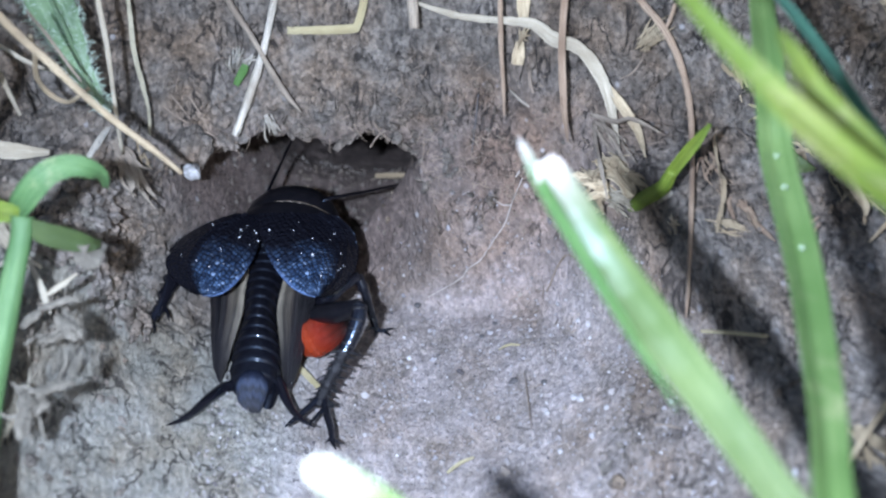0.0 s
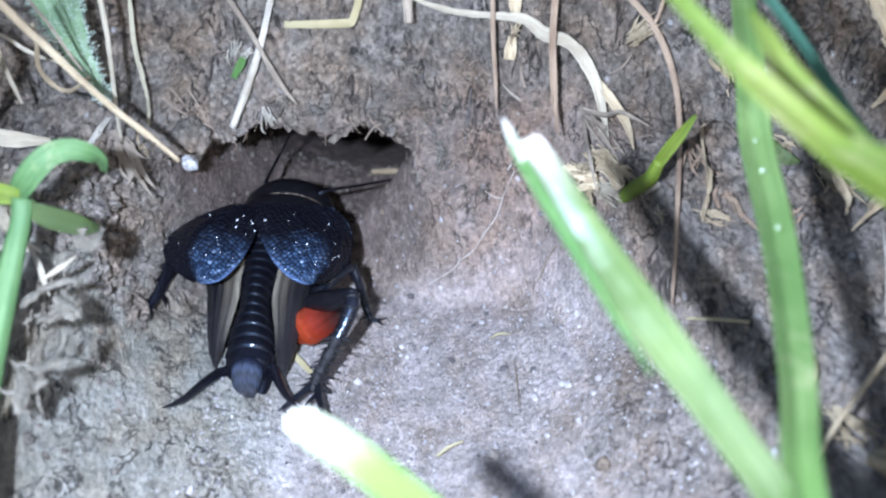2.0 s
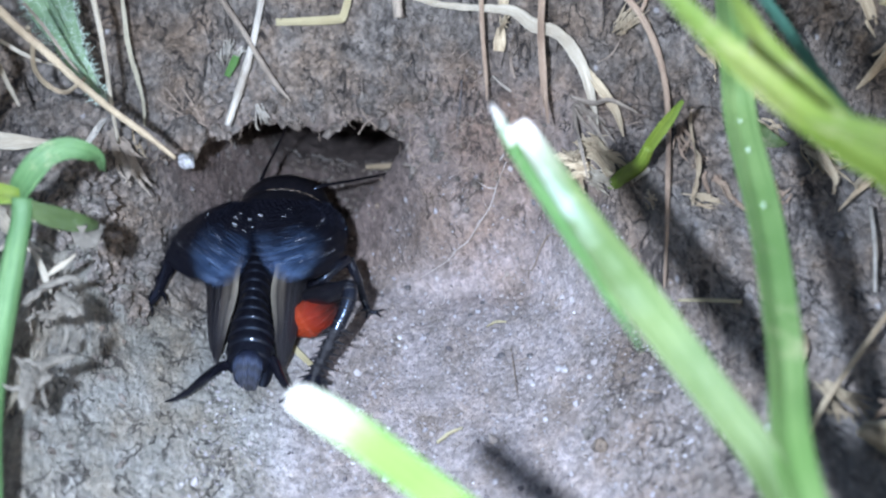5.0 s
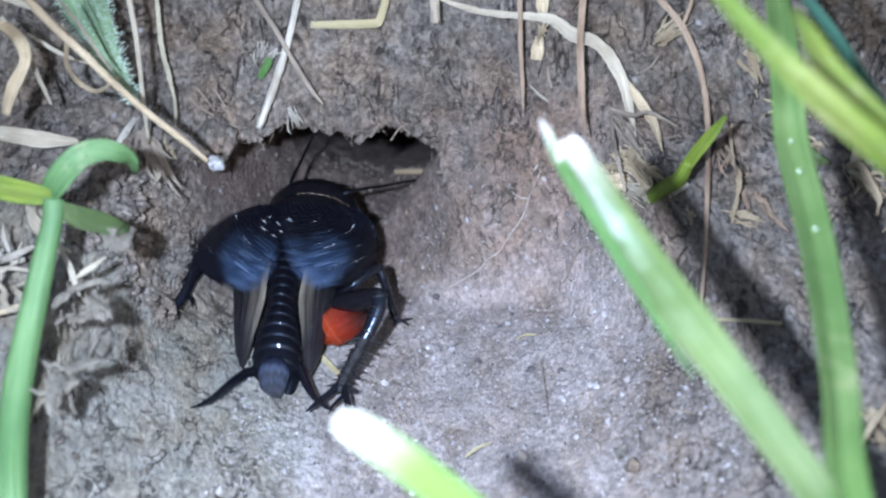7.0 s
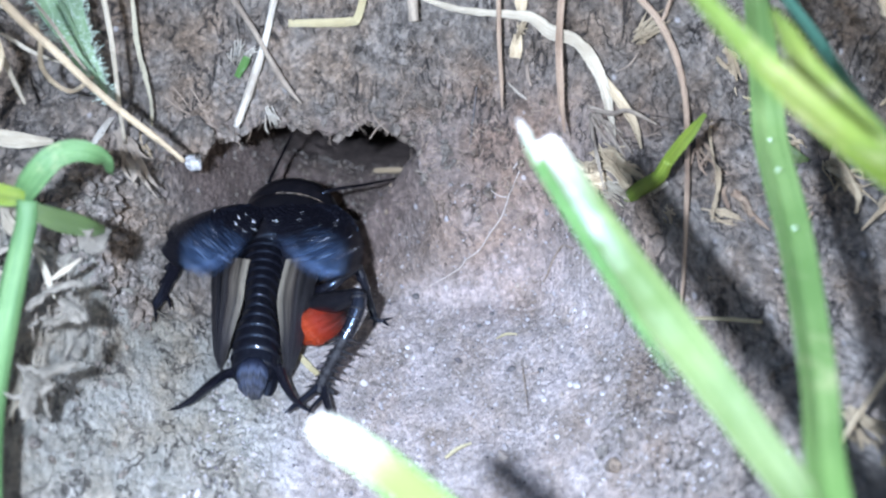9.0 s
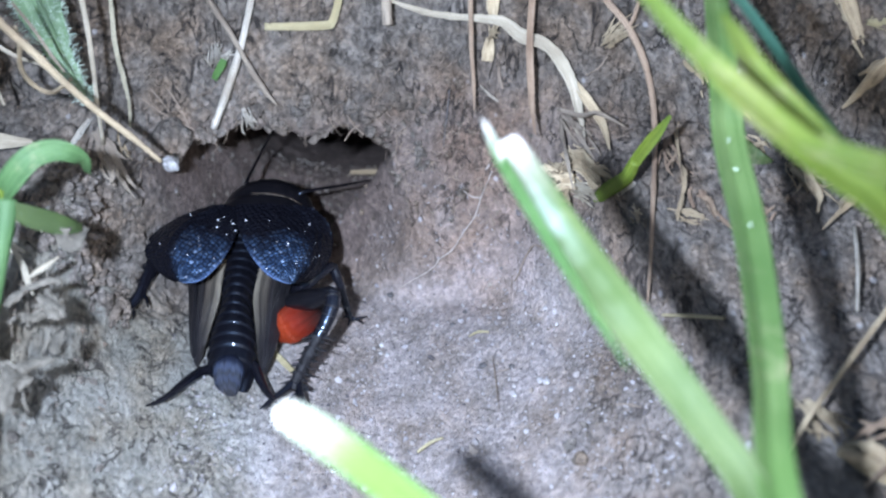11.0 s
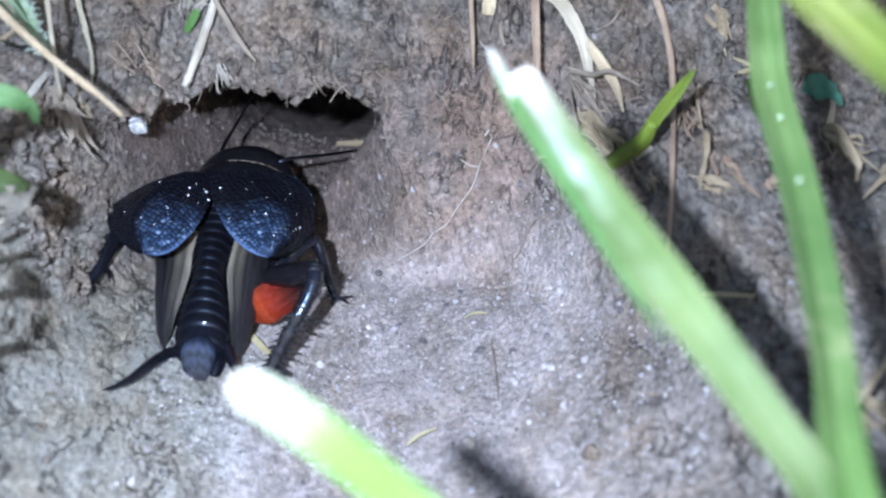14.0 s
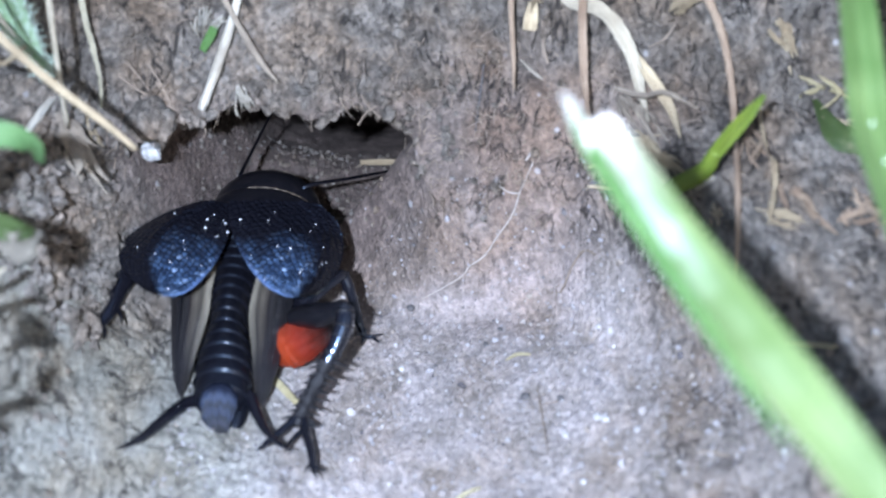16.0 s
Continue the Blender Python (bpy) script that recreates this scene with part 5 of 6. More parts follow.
rootlet([(2.9, 77.0, 5.6, .05), (2.3, 77.1, 5.6, .05), (1.6, 77.3, 6.0, .02)], "pale side branch of a rootlet on the slope", ROOT_PALE)
rootlet([(4.3, 78.6, 8.9, .05), (3.7, 78.2, 8.1, .09), (3.3, 77.9, 7.6, .05)], "short pale rootlet on the slope", ROOT_PALE)
rootlet([(7.5, 72.1, 4.6, .05), (6.9, 72.8, 4.3, .06), (6.3, 72.8, 3.1, .06), (5.7, 72.3, 1.5, .05), (5.3, 72.3, 0.9, .02)])
rootlet([(4.1, 81.2, 16.0, .09), (4.3, 80.4, 14.3, .09), (4.7, 79.7, 13.2, .06)], "curved dark rootlet hanging on the bank")
# thin dark rod added to stand in for a shaded vertical crack
rootlet([(0.5, 80.4, 13.3, .05), (0.3, 80.0, 11.2, .06), (-0.0, 79.0, 8.9, .03)], "dark vertical crack in the bank, added as a thin rod", PEBBLE_DARK)
rootlet([(3.6, 64.1, 0.9, .03), (3.7, 61.8, 1.3, .05), (3.8, 58.0, 2.0, .02)], "pale straight hair on the trodden run")
rootlet([(11.0, 54.6, 6.3, .04), (11.7, 54.0, 6.9, .06), (12.4, 53.3, 7.4, .03)])
dry("straw", [(3.4, 67.4, 0.4, .07), (2.6, 67.5, 0.3, .1), (1.9, 67.3, 0.0, .05)], STRAW_YELLOW, "tiny straw sliver on the run", False)
dry("straw", [(-1.7, 55.2, 1.0, .1), (-0.9, 55.9, 1.1, .13), (0.0, 56.3, 1.2, .07)], STRAW_YELLOW, "tiny bent straw sliver on the run", False)
dry("stem", [(13.95, 79.6, 21.2, .14), (13.6, 79.2, 20.0, .15), (13.2, 78.9, 19.3, .1)], TWIG_BROWN, "short side branch of a brown stem", False)

rootlet([(-22.8, 80.0, 12.7, 0.07), (-21.6, 79.7, 11.8, 0.07), (-20.4, 79.8, 10.9, 0.07), (-19.3, 79.6, 10.3, 0.07), (-18.2, 79.5, 9.6, 0.03)], "thin brown rootlet hanging over the burrow lip")
rootlet([(-22.2, 80.5, 13.4, 0.07), (-21.4, 80.1, 12.4, 0.07), (-20.6, 79.8, 11.1, 0.07), (-19.9, 79.4, 10.2, 0.03)], "thin brown rootlet hanging over the burrow lip")
rootlet([(-20.9, 80.7, 13.1, 0.07), (-20.2, 80.2, 12.0, 0.07), (-19.7, 79.9, 10.8, 0.07), (-19.4, 79.4, 9.9, 0.03)], "thin brown rootlet hanging over the burrow lip")
rootlet([(-21.6, 79.8, 11.6, 0.07), (-20.9, 79.4, 10.7, 0.07), (-19.8, 79.5, 10.1, 0.07), (-18.8, 79.3, 9.3, 0.03)], "thin brown rootlet hanging over the burrow lip")
rootlet([(-23.5, 79.5, 12.2, 0.07), (-22.4, 79.4, 11.4, 0.07), (-21.2, 79.6, 10.9, 0.07), (-20.2, 79.4, 10.3, 0.03)], "thin brown rootlet hanging over the burrow lip")
rootlet([(-11.6, 79.9, 10.3, 0.07), (-11.3, 80.3, 11.6, 0.07), (-10.9, 80.8, 12.6, 0.03)], "thin brown rootlet hanging over the burrow lip")
rootlet([(-6.1, 79.6, 9.7, 0.07), (-7.0, 79.9, 10.6, 0.07), (-7.5, 80.3, 11.5, 0.03)], "thin brown rootlet hanging over the burrow lip")
rootlet([(-7.6, 79.4, 9.3, 0.07), (-6.9, 79.7, 10.2, 0.07), (-5.7, 80.0, 10.8, 0.03)], "thin brown rootlet hanging over the burrow lip")

# ---- pale grain at the burrow mouth ----
def lump(name, at, size, material, seed, label, category, squash=0.8):
    bm = bmesh.new()
    bmesh.ops.create_icosphere(bm, subdivisions=3, radius=1.0)
    for v in bm.verts:
        k = 1 + 0.28 * noise.noise(v.co * 1.6 + Vector((seed * 7.1, 3, 1))) + 0.16 * noise.noise(v.co * 4 + Vector((seed * 3.3, 9, 4)))
        v.co = Vector((v.co.x * k * size, v.co.y * k * size, v.co.z * k * size * squash)) * MM
    me = bpy.data.meshes.new(name)
    bm.to_mesh(me)
    bm.free()
    me.materials.append(material)
    ob = new(name, me)
    ob.location = Vector(at) * MM
    return tagged(ob, label, category)


lump("pale_grain", (-21.0, 78.2, 8.0), 0.62, CRYSTAL, 3, "clear sparkling mineral grain at the burrow mouth", "grain", 1.2)
lump("clod", (-20.7, 78.4, 10.3), 1.6, SOIL, 5, "grey soil clod on the burrow lip", "clod")
lump("clod", (-4.9, 91.6, -5.2), 0.8, SOIL, 8, "dark crumb of soil in the burrow", "clod", 0.5)


def pebble(at, size, pale, seed):
    ob = lump("pebble", at, size, PEBBLE_PALE if pale else PEBBLE_DARK, seed, "small pale stone on the trodden run" if pale else "small dark crumb of earth on the trodden run", "pebble", 0.7)
    return tagged(ob, group="pebbles on the run")


pebble((-4.2, 74.3, -2.14), 0.26, False, 201)
pebble((1.7, 71.1, -1.03), 0.18, False, 202)
pebble((-4.2, 67.0, -1.63), 0.20, True, 203)
pebble((7.6, 68.2, 2.05), 0.22, True, 204)
pebble((2.0, 75.3, 1.31), 0.16, True, 205)
pebble((-1.5, 64.4, -0.86), 0.20, False, 206)
pebble((4.9, 62.8, 1.38), 0.24, False, 207)
pebble((-6.3, 74.2, -2.51), 0.10, True, 208)
pebble((8.6, 58.2, 3.87), 0.20, True, 209)
pebble((6.7, 60.3, 2.61), 0.24, True, 210)
pebble((5.5, 55.5, 2.74), 0.20, True, 211)
pebble((-5.1, 52.6, 0.48), 0.24, True, 212)
pebble((-4.7, 67.3, -1.73), 0.16, True, 213)
pebble((7.1, 59.9, 2.87), 0.26, True, 216)
pebble((-2.5, 68.3, -1.60), 0.16, False, 217)
pebble((0.7, 69.8, -1.10), 0.18, False, 219)
pebble((2.9, 63.7, 0.54), 0.30, False, 220)
pebble((4.9, 59.6, 1.84), 0.20, True, 221)


# ---- loose grains, crumbs and fine roots ----
def scatter(name, count, mask, lo, hi, material, seed, label, sink=0.3, stretch=0.4, detail=1):
    """Lumps of lo to hi mm radius on the ground where mask holds, joined into one."""
    rng = np.random.RandomState(seed)
    bm = bmesh.new()
    bmesh.ops.create_icosphere(bm, subdivisions=detail, radius=1.0)
    unit = np.array([v.co for v in bm.verts])
    tris = np.array([[v.index for v in f.verts] for f in bm.faces])
    bm.free()
    picks = rng.choice(np.flatnonzero(mask), count)
    verts, faces = [], []
    for k, i in enumerate(picks):
        r = lo * (hi / lo) ** (rng.rand() ** 2.2)
        spin = np.array(Euler(rng.uniform(0, 6.28, 3)).to_matrix())
        shape = unit * (1 + rng.uniform(-0.36, 0.36, (len(unit), 1))) * rng.uniform(1 - stretch, 1 + stretch, 3)
        verts.append((EARTH[i] + EARTH_UP[i] * r * (1 - sink) + rng.uniform(-0.13, 0.13, 3) * np.array((1, 1, 0)) + (shape @ spin.T) * r) * MM)
        faces.append(tris + k * len(unit))
    ob = mesh_object(name, np.concatenate(verts), np.concatenate(faces).tolist(), material, smooth=False)
    return tagged(ob, label, name.replace("_", " "), kind="stuff")


EX, EY, EZ = EARTH.T
on_run = EARTH_OPEN & (EX > -18) & (EX < 18) & (EY > 44) & (EY < 88) & (EZ < 9)
on_bank = (EX > -32) & (EX < 30) & (EY > 50) & (EY < 90) & (EZ > 4) & (EZ < 26)
at_lip = (EX > -24) & (EX < -1) & (EY > 78.4) & (EY < 82.5) & (EZ > 6.5) & (EZ < 12.5)
scatter("sand_grains", 9000, on_run, 0.03, 0.10, GRAIN, 21, "pale and dark sand grains strewn over the run")
scatter("run_crumbs", 420, on_run & (EY < 78), 0.10, 0.24, GRAIN, 24, "dull crumbs of earth strewn over the run", 0.55, 0.5)
scatter("soil_crumbs", 2200, on_bank, 0.06, 0.36, SOIL, 22, "crumbs of grey earth on the banks", 0.55, 0.5, detail=2)
left_wall = (EX > -28) & (EX < -20.5 - 0.35 * (EY - 68)) & (EY > 64) & (EY < 79) & (EZ > 3) & (EZ < 13)
scatter("wall_clods", 700, left_wall, 0.10, 0.55, SOIL, 25, "broken clods of dark earth beside the burrow", 0.55, 0.5, detail=2)
in_burrow = ~EARTH_OPEN & (EX > -21) & (EX < -3) & (EY > 79) & (EY < 100) & (EZ < 2)
scatter("burrow_grains", 1300, in_burrow, 0.05, 0.22, SOIL, 26, "brown grains of earth on the burrow floor", 0.45, 0.4)
scatter("burrow_specks", 170, in_burrow, 0.03, 0.085, GRAIN, 27, "pale specks of grit on the burrow floor", 0.2, 0.4)
scatter("lip_crumbs", 460, at_lip, 0.06, 0.62, SOIL, 23, "crumbs of earth hanging at the burrow lip", 0.5, 0.6)


def fine_roots(count, mask, seed, reach):
    rng = np.random.RandomState(seed)
    pieces = []
    for i in rng.choice(np.flatnonzero(mask), count):
        p = EARTH[i] + EARTH_UP[i] * 0.05
        d = rng.normal(0, 1, 3) * np.array((0.8, 0.6, 1.0)) + np.array((0, -0.2, -0.5))
        row = []
        for k in range(5):
            row.append((*p, 0.042 * (1 - k / 6)))
            d = d + rng.normal(0, 0.9, 3)
            step = d / np.linalg.norm(d) * reach * rng.uniform(0.1, 0.3)
            p = p + step - EARTH_UP[i] * (step @ EARTH_UP[i]) * 0.8 + EARTH_UP[i] * 0.03
        pieces.append(tube_data(row, 4, 12))
    v, f, u = merged(pieces)
    return tagged(mesh_object("fine_roots", v, f, ROOT, None, "", u), "tangle of hair-thin rootlets in the earth", "rootlets", kind="stuff")


fine_roots(260, (EX > -8) & (EX < 9) & (EY > 76) & (EY < 83) & (EZ > 3) & (EZ < 15), 31, 1.7)
fine_roots(90, at_lip, 32, 1.8)
fine_roots(60, (EX > -24) & (EX < -14) & (EY > 76) & (EY < 83) & (EZ > 6) & (EZ < 16), 33, 3.0)
fine_roots(30, (EX > 4) & (EX < 20) & (EY > 60) & (EY < 76), 34, 3.0)


# ---- the cricket ----
CR = (-14.5, 71.0, -2.4)
cricket = tagged(new("field_cricket"), "black male field cricket singing with raised blue-glossed wings", "cricket")
cricket.location = Vector(CR) * MM


def lathe(sections, sides=28, rounds=3):
    """Rings of (y, x centre, z centre, half width, half height) in mm, closed at both ends."""
    S = glide(sections, (len(sections) - 1) * rounds + 1)
    verts, uvs = [], []
    for i, (y, x, z, a, b) in enumerate(S):
        for j in range(sides):
            t = 2 * math.pi * j / sides
            verts.append(((x + max(a, 0.02) * math.cos(t)) * MM, y * MM, (z + max(b, 0.02) * math.sin(t)) * MM))
            uvs.append((j / sides, i / (len(S) - 1)))
    n = len(S)
    faces = [(i * sides + j, (i + 1) * sides + j, (i + 1) * sides + (j + 1) % sides, i * sides + (j + 1) % sides) for i in range(n - 1) for j in range(sides)]
    faces.append(tuple(range(sides)))
    faces.append(tuple((n - 1) * sides + j for j in range(sides))[::-1])
    return verts, faces, uvs


def bodypart(name, data, material, label="", parent=cricket):
    return mesh_object(name, data[0], data[1], material, parent, label, data[2])


# y grows towards the head; lengths from the cricket's base point
bodypart("head", lathe([(8.6, 0.0, 2.9, 3.5, 2.9), (10.0, 0.05, 2.9, 3.8, 3.1), (11.2, 0.1, 2.8, 3.6, 3.0), (12.4, 0.15, 2.5, 2.9, 2.5), (13.2, 0.2, 2.2, 1.5, 1.5), (13.5, 0.2, 2.1, 0.2, 0.2)], 40, 4), SHELL, "round black head")
bodypart("pronotum", lathe([(4.0, -0.2, 2.8, 3.4, 2.8), (4.2, -0.2, 2.9, 3.9, 3.1), (5.2, -0.2, 2.9, 4.4, 3.35), (6.6, -0.2, 2.9, 4.6, 3.5), (8.0, -0.15, 2.9, 4.5, 3.5), (8.7, -0.1, 2.9, 4.25, 3.4), (8.85, -0.1, 2.9, 4.1, 3.3),
                            (8.9, -0.1, 2.9, 3.4, 2.7)], 48, 4), SHELL, "broad black neck shield")
tube("pronotum_rim", [(-0.1 + 4.15 * math.cos(a), 8.78, 2.9 + 3.36 * math.sin(a), 0.055) for a in np.linspace(0.6, 1.75, 14)], RIM, cricket, "dull brown front rim", sides=6, count=50, knobs=0.25)
bodypart("thorax", lathe([(0.0, -0.4, 2.4, 1.9, 1.7), (2.5, -0.2, 2.6, 2.8, 2.4), (5.6, 0.1, 2.8, 3.1, 2.6)]), SHELL)


def abdomen_rings():
    """A waist behind the wings, a broader hind part, and a lip at the end of each ring."""
    ys = np.arange(4.2, -8.6, -0.07)
    a = np.interp(-ys, [-4.2, -1.5, 0.6, 2.4, 3.4, 5.2, 6.8, 7.8, 8.6], [1.9, 1.6, 1.28, 1.12, 1.35, 1.72, 1.78, 1.6, 1.2])
    b = np.interp(-ys, [-4.2, 0.5, 4.5, 6.5, 8.6], [1.7, 1.65, 1.7, 1.55, 0.9])
    z = np.interp(-ys, [-4.2, 0.5, 4.5, 6.5, 8.6], [4.0, 3.95, 3.5, 3.2, 2.9])
    x = np.interp(-ys, [-4.2, 0.0, 3.0, 6.0, 8.6], [-1.2, -1.0, -0.9, -0.8, -0.78])
    rings = []
    for y, wa, wb, zc, xc in zip(ys, a, b, z, x):
        ph = ((4.2 - y) % 0.92) / 0.92
        k = 0.93 + 0.09 * min(1.0, ph / 0.82) ** 0.7 - 0.09 * max(0.0, (ph - 0.82) / 0.18) ** 1.3
        rings.append((y, xc, zc, wa * k, wb * k))
    return rings


bodypart("abdomen", lathe(abdomen_rings(), 32, 1), ABDOMEN, "ringed glossy black abdomen")
bodypart("anal_plate", lathe([(-7.6, -0.75, 3.6, 0.9, 0.8), (-8.2, -0.78, 3.55, 1.12, 0.9), (-8.8, -0.78, 3.2, 1.05, 0.8), (-9.4, -0.78, 2.8, 0.85, 0.6), (-10.0, -0.78, 2.45, 0.6, 0.42), (-10.4, -0.78, 2.2, 0.3, 0.26)], 24, 5), PLATE, "grey-blue plate at the tail")
bodypart("tail_tip", lathe([(-9.8, -0.78, 2.45, 0.35, 0.25), (-10.2, -0.79, 2.25, 0.55, 0.38), (-10.7, -0.8, 2.0, 0.42, 0.28), (-11.0, -0.8, 1.9, 0.1, 0.08)], 14, 3), TAIL_TIP, "dull beige tip of the tail")
for flank in (-1, 1):
    bodypart("tail_flap", lathe([(-7.4, -0.8 + flank * 1.3, 2.6, 0.5, 0.7), (-8.4, -0.8 + flank * 1.15, 2.4, 0.5, 0.6), (-9.3, -0.8 + flank * 0.95, 2.1, 0.4, 0.42), (-9.9, -0.8 + flank * 0.7, 1.9, 0.12, 0.15)], 14, 4), ABDOMEN)


def panel(rows, arch, thick, ns=60, nr=44, fold=1.0, ribs=()):
    """A curved sheet between two edges. rows: inner x, y, z and outer x, y, z in mm, from base to tip; fold above 1 keeps
    the inner part level; ribs: (place over the width, drift, height)."""
    R = glide(rows, ns)
    A, B = R[:, :3], R[:, 3:]
    r = np.linspace(0, 1, nr)
    s = np.linspace(0, 1, ns)[:, None]
    P = A[:, None, :] + (B - A)[:, None, :] * r[None, :, None]
    P[:, :, 2] = A[:, None, 2] + (B - A)[:, None, 2] * (r ** fold)[None, :] + arch * (4 * r * (1 - r))[None, :] * np.sin(math.pi * np.clip(s, 0.03, 0.97))
    for at, drift, high in ribs:
        P[:, :, 2] += high * np.exp(-((r[None, :] - at - drift * s) / 0.018) ** 2)
    body = np.concatenate([P.reshape(-1, 3), P.reshape(-1, 3) - np.array((0, 0, thick))]) * MM
    uv = np.stack([np.broadcast_to(r, (ns, nr)), np.broadcast_to(s, (ns, nr))], -1).reshape(-1, 2)
    h, faces = ns * nr, []
    for i in range(ns - 1):
        for j in range(nr - 1):
            a = i * nr + j
            faces += [(a, a + nr, a + nr + 1, a + 1), (h + a, h + a + 1, h + a + nr + 1, h + a + nr)]
        for j in (0, nr - 1):
            a = i * nr + j
            faces.append((a, h + a, h + a + nr, a + nr))
    if P[ns // 2, -1, 0] < P[ns // 2, 0, 0]:
        faces = [f[::-1] for f in faces]
    return body, faces, np.concatenate([uv, uv])


# wing covers, lengths from the hinge
LEFT_WING = [(0.4, 0.8, 0, -2.0, 0.9, -0.3), (0.7, -1.0, 0, -3.3, -0.5, -0.5), (1.0, -2.7, 0, -4.5, -1.6, -1.1), (1.1, -4.9, 0, -5.1, -3.6, -1.1), (1.0, -6.9, 0, -5.0, -5.8, -1.1),
             (0.6, -8.7, 0, -4.0, -7.5, -1.0), (0.0, -9.6, 0, -2.3, -9.0, -0.6), (-0.7, -9.9, 0, -1.2, -9.9, -0.1)]
RIGHT_WING = [(-3.3, -0.2, 0, 2.7, 0.2, -0.3), (-3.3, -2.6, 0, 3.8, -0.9, -0.9), (-3.1, -4.3, 0, 4.2, -1.9, -1.7), (-2.7, -6.2, 0, 4.0, -3.7, -1.7), (-2.1, -8.0, 0, 3.5, -5.4, -1.7),
              (-1.3, -9.5, 0, 2.7, -7.1, -1.5), (-0.4, -10.3, 0, 1.6, -8.9, -0.9), (0.2, -10.5, 0, 0.7, -10.4, -0.1)]
tegmen_l = bodypart("tegmen", panel(LEFT_WING, 0.35, 0.08, fold=2.6, ribs=((0.62, -0.05, 0.16), (0.70, 0.0, 0.12), (0.30, 0.12, 0.08))), TEGMEN_LEFT, "black wing cover with net veins and painted blue gloss")
tegmen_r = bodypart("tegmen", panel(RIGHT_WING, 0.45, 0.08, fold=2.6, ribs=((0.80, -0.04, 0.16), (0.86, 0.0, 0.12), (0.42, 0.10, 0.08))), TEGMEN_RIGHT, "black wing cover with net veins and painted blue gloss")


def strew_glints(wing, big, count, seed):
    """White flecks set as glints on a wing cover. big: (over the width, along) of the largest ones."""
    sheet = np.array([v.co for v in wing.data.vertices])[:60 * 44].reshape(60, 44, 3) / MM
    rng = np.random.RandomState(seed)
    spots = [(u, v, 0.065) for u, v in big] + [(rng.uniform(0.04, 0.9), rng.uniform(0.1, 0.9), rng.uniform(0.02, 0.045)) for _ in range(count)]
    for u, v, size in spots:
        fleck = lathe([(-1.2 * size, 0, 0, 0.2 * size, 0.2 * size), (-0.7 * size, 0, 0, size, 0.8 * size), (0.6 * size, 0, 0, 0.9 * size, 0.8 * size), (1.2 * size, 0, 0, 0.2 * size, 0.2 * size)], 8, 1)
        speck = mesh_object("speck", fleck[0], fleck[1], GLINT, wing, "tiny white fleck set as a glint", fleck[2])
        speck.location = Vector(sheet[int(v * 59), int(u * 43)] + np.array((0, 0, size * 0.7))) * MM


strew_glints(tegmen_l, [(0.03, 0.27), (0.34, 0.25), (0.28, 0.31), (0.10, 0.20)], 13, 59)
strew_glints(tegmen_r, [(0.10, 0.16), (0.45, 0.50)], 15, 61)


def wing_pose(side, spread_deg, lift=0.0):
    """Spread turns the wing outwards about its own upright axis."""
    if side < 0:
        return pose(-1.79 * MM, 5.63 * MM, 6.7 * MM, -7.0 - lift, 10.0, -11.3) @ pose(0, 0, 0, 0, 0, -spread_deg)
    return pose(1.65 * MM, 6.18 * MM, 7.2 * MM, -5.0 - lift, 9.0, 8.8) @ pose(0, 0, 0, 0, 0, spread_deg)


bodypart("hind_wing", panel([(-2.0, 1.6, 5.5, -4.9, 2.2, 4.9), (-2.1, -0.4, 5.2, -4.84, 0.2, 4.6), (-2.1, -2.2, 4.8, -4.6, -1.5, 4.2), (-2.5, -4.5, 4.1, -4.3, -3.9, 3.5), (-2.8, -6.2, 3.5, -3.95, -5.8, 3.0), (-3.1, -7.7, 3.0, -3.5, -7.4, 2.6)], 0.35, 0.1,
                         40, 26, 2.0, ((0.42, 0.1, 0.10), (0.62, 0.05, 0.14), (0.80, 0.0, 0.10))), HIND_WING, "folded smoky beige hind wing")
bodypart("hind_wing", panel([(0.7, 1.6, 5.5, 3.1, 2.2, 4.9), (0.5, -0.1, 5.2, 3.0, 0.2, 4.6), (0.4, -2.2, 4.8, 2.9, -1.5, 4.2), (0.8, -4.6, 4.2, 2.55, -3.9, 3.5), (1.05, -6.3, 3.6, 2.2, -6.2, 3.0), (1.4, -8.0, 3.0, 1.75, -7.8, 2.6)], 0.35, 0.1,
                         40, 26, 2.0, ((0.35, 0.1, 0.10), (0.58, 0.05, 0.14), (0.78, 0.0, 0.10))), HIND_WING, "folded smoky beige hind wing")


def cercus(rows):
    pieces = [tube_data(rows, 10, 30)]
    R = glide(rows, 14)
    rng = np.random.RandomState(4)
    for p in R[1:12]:
        for _ in range(2):
            tip = p[:3] + rng.uniform(-1, 1, 3) * 0.6
            pieces.append(tube_data([(*p[:3], 0.02), (*tip, 0.012)], 4, 3))
    bodypart("cercus", merged(pieces), LEG, "curved dark hairy tail feeler")


cercus([(-2.24, -7.66, 2.90, 0.45), (-2.89, -8.45, 3.30, 0.44), (-3.56, -10.31, 4.20, 0.36), (-4.16, -12.05, 4.90, 0.27), (-4.81, -13.29, 5.50, 0.15), (-5.32, -14.15, 6.10, 0.03)])
cercus([(0.09, -6.81, 2.90, 0.45), (0.91, -7.48, 3.00, 0.44), (1.60, -9.08, 3.20, 0.36), (2.27, -10.56, 3.50, 0.27), (3.14, -11.85, 3.90, 0.15), (4.02, -12.65, 4.20, 0.03)])


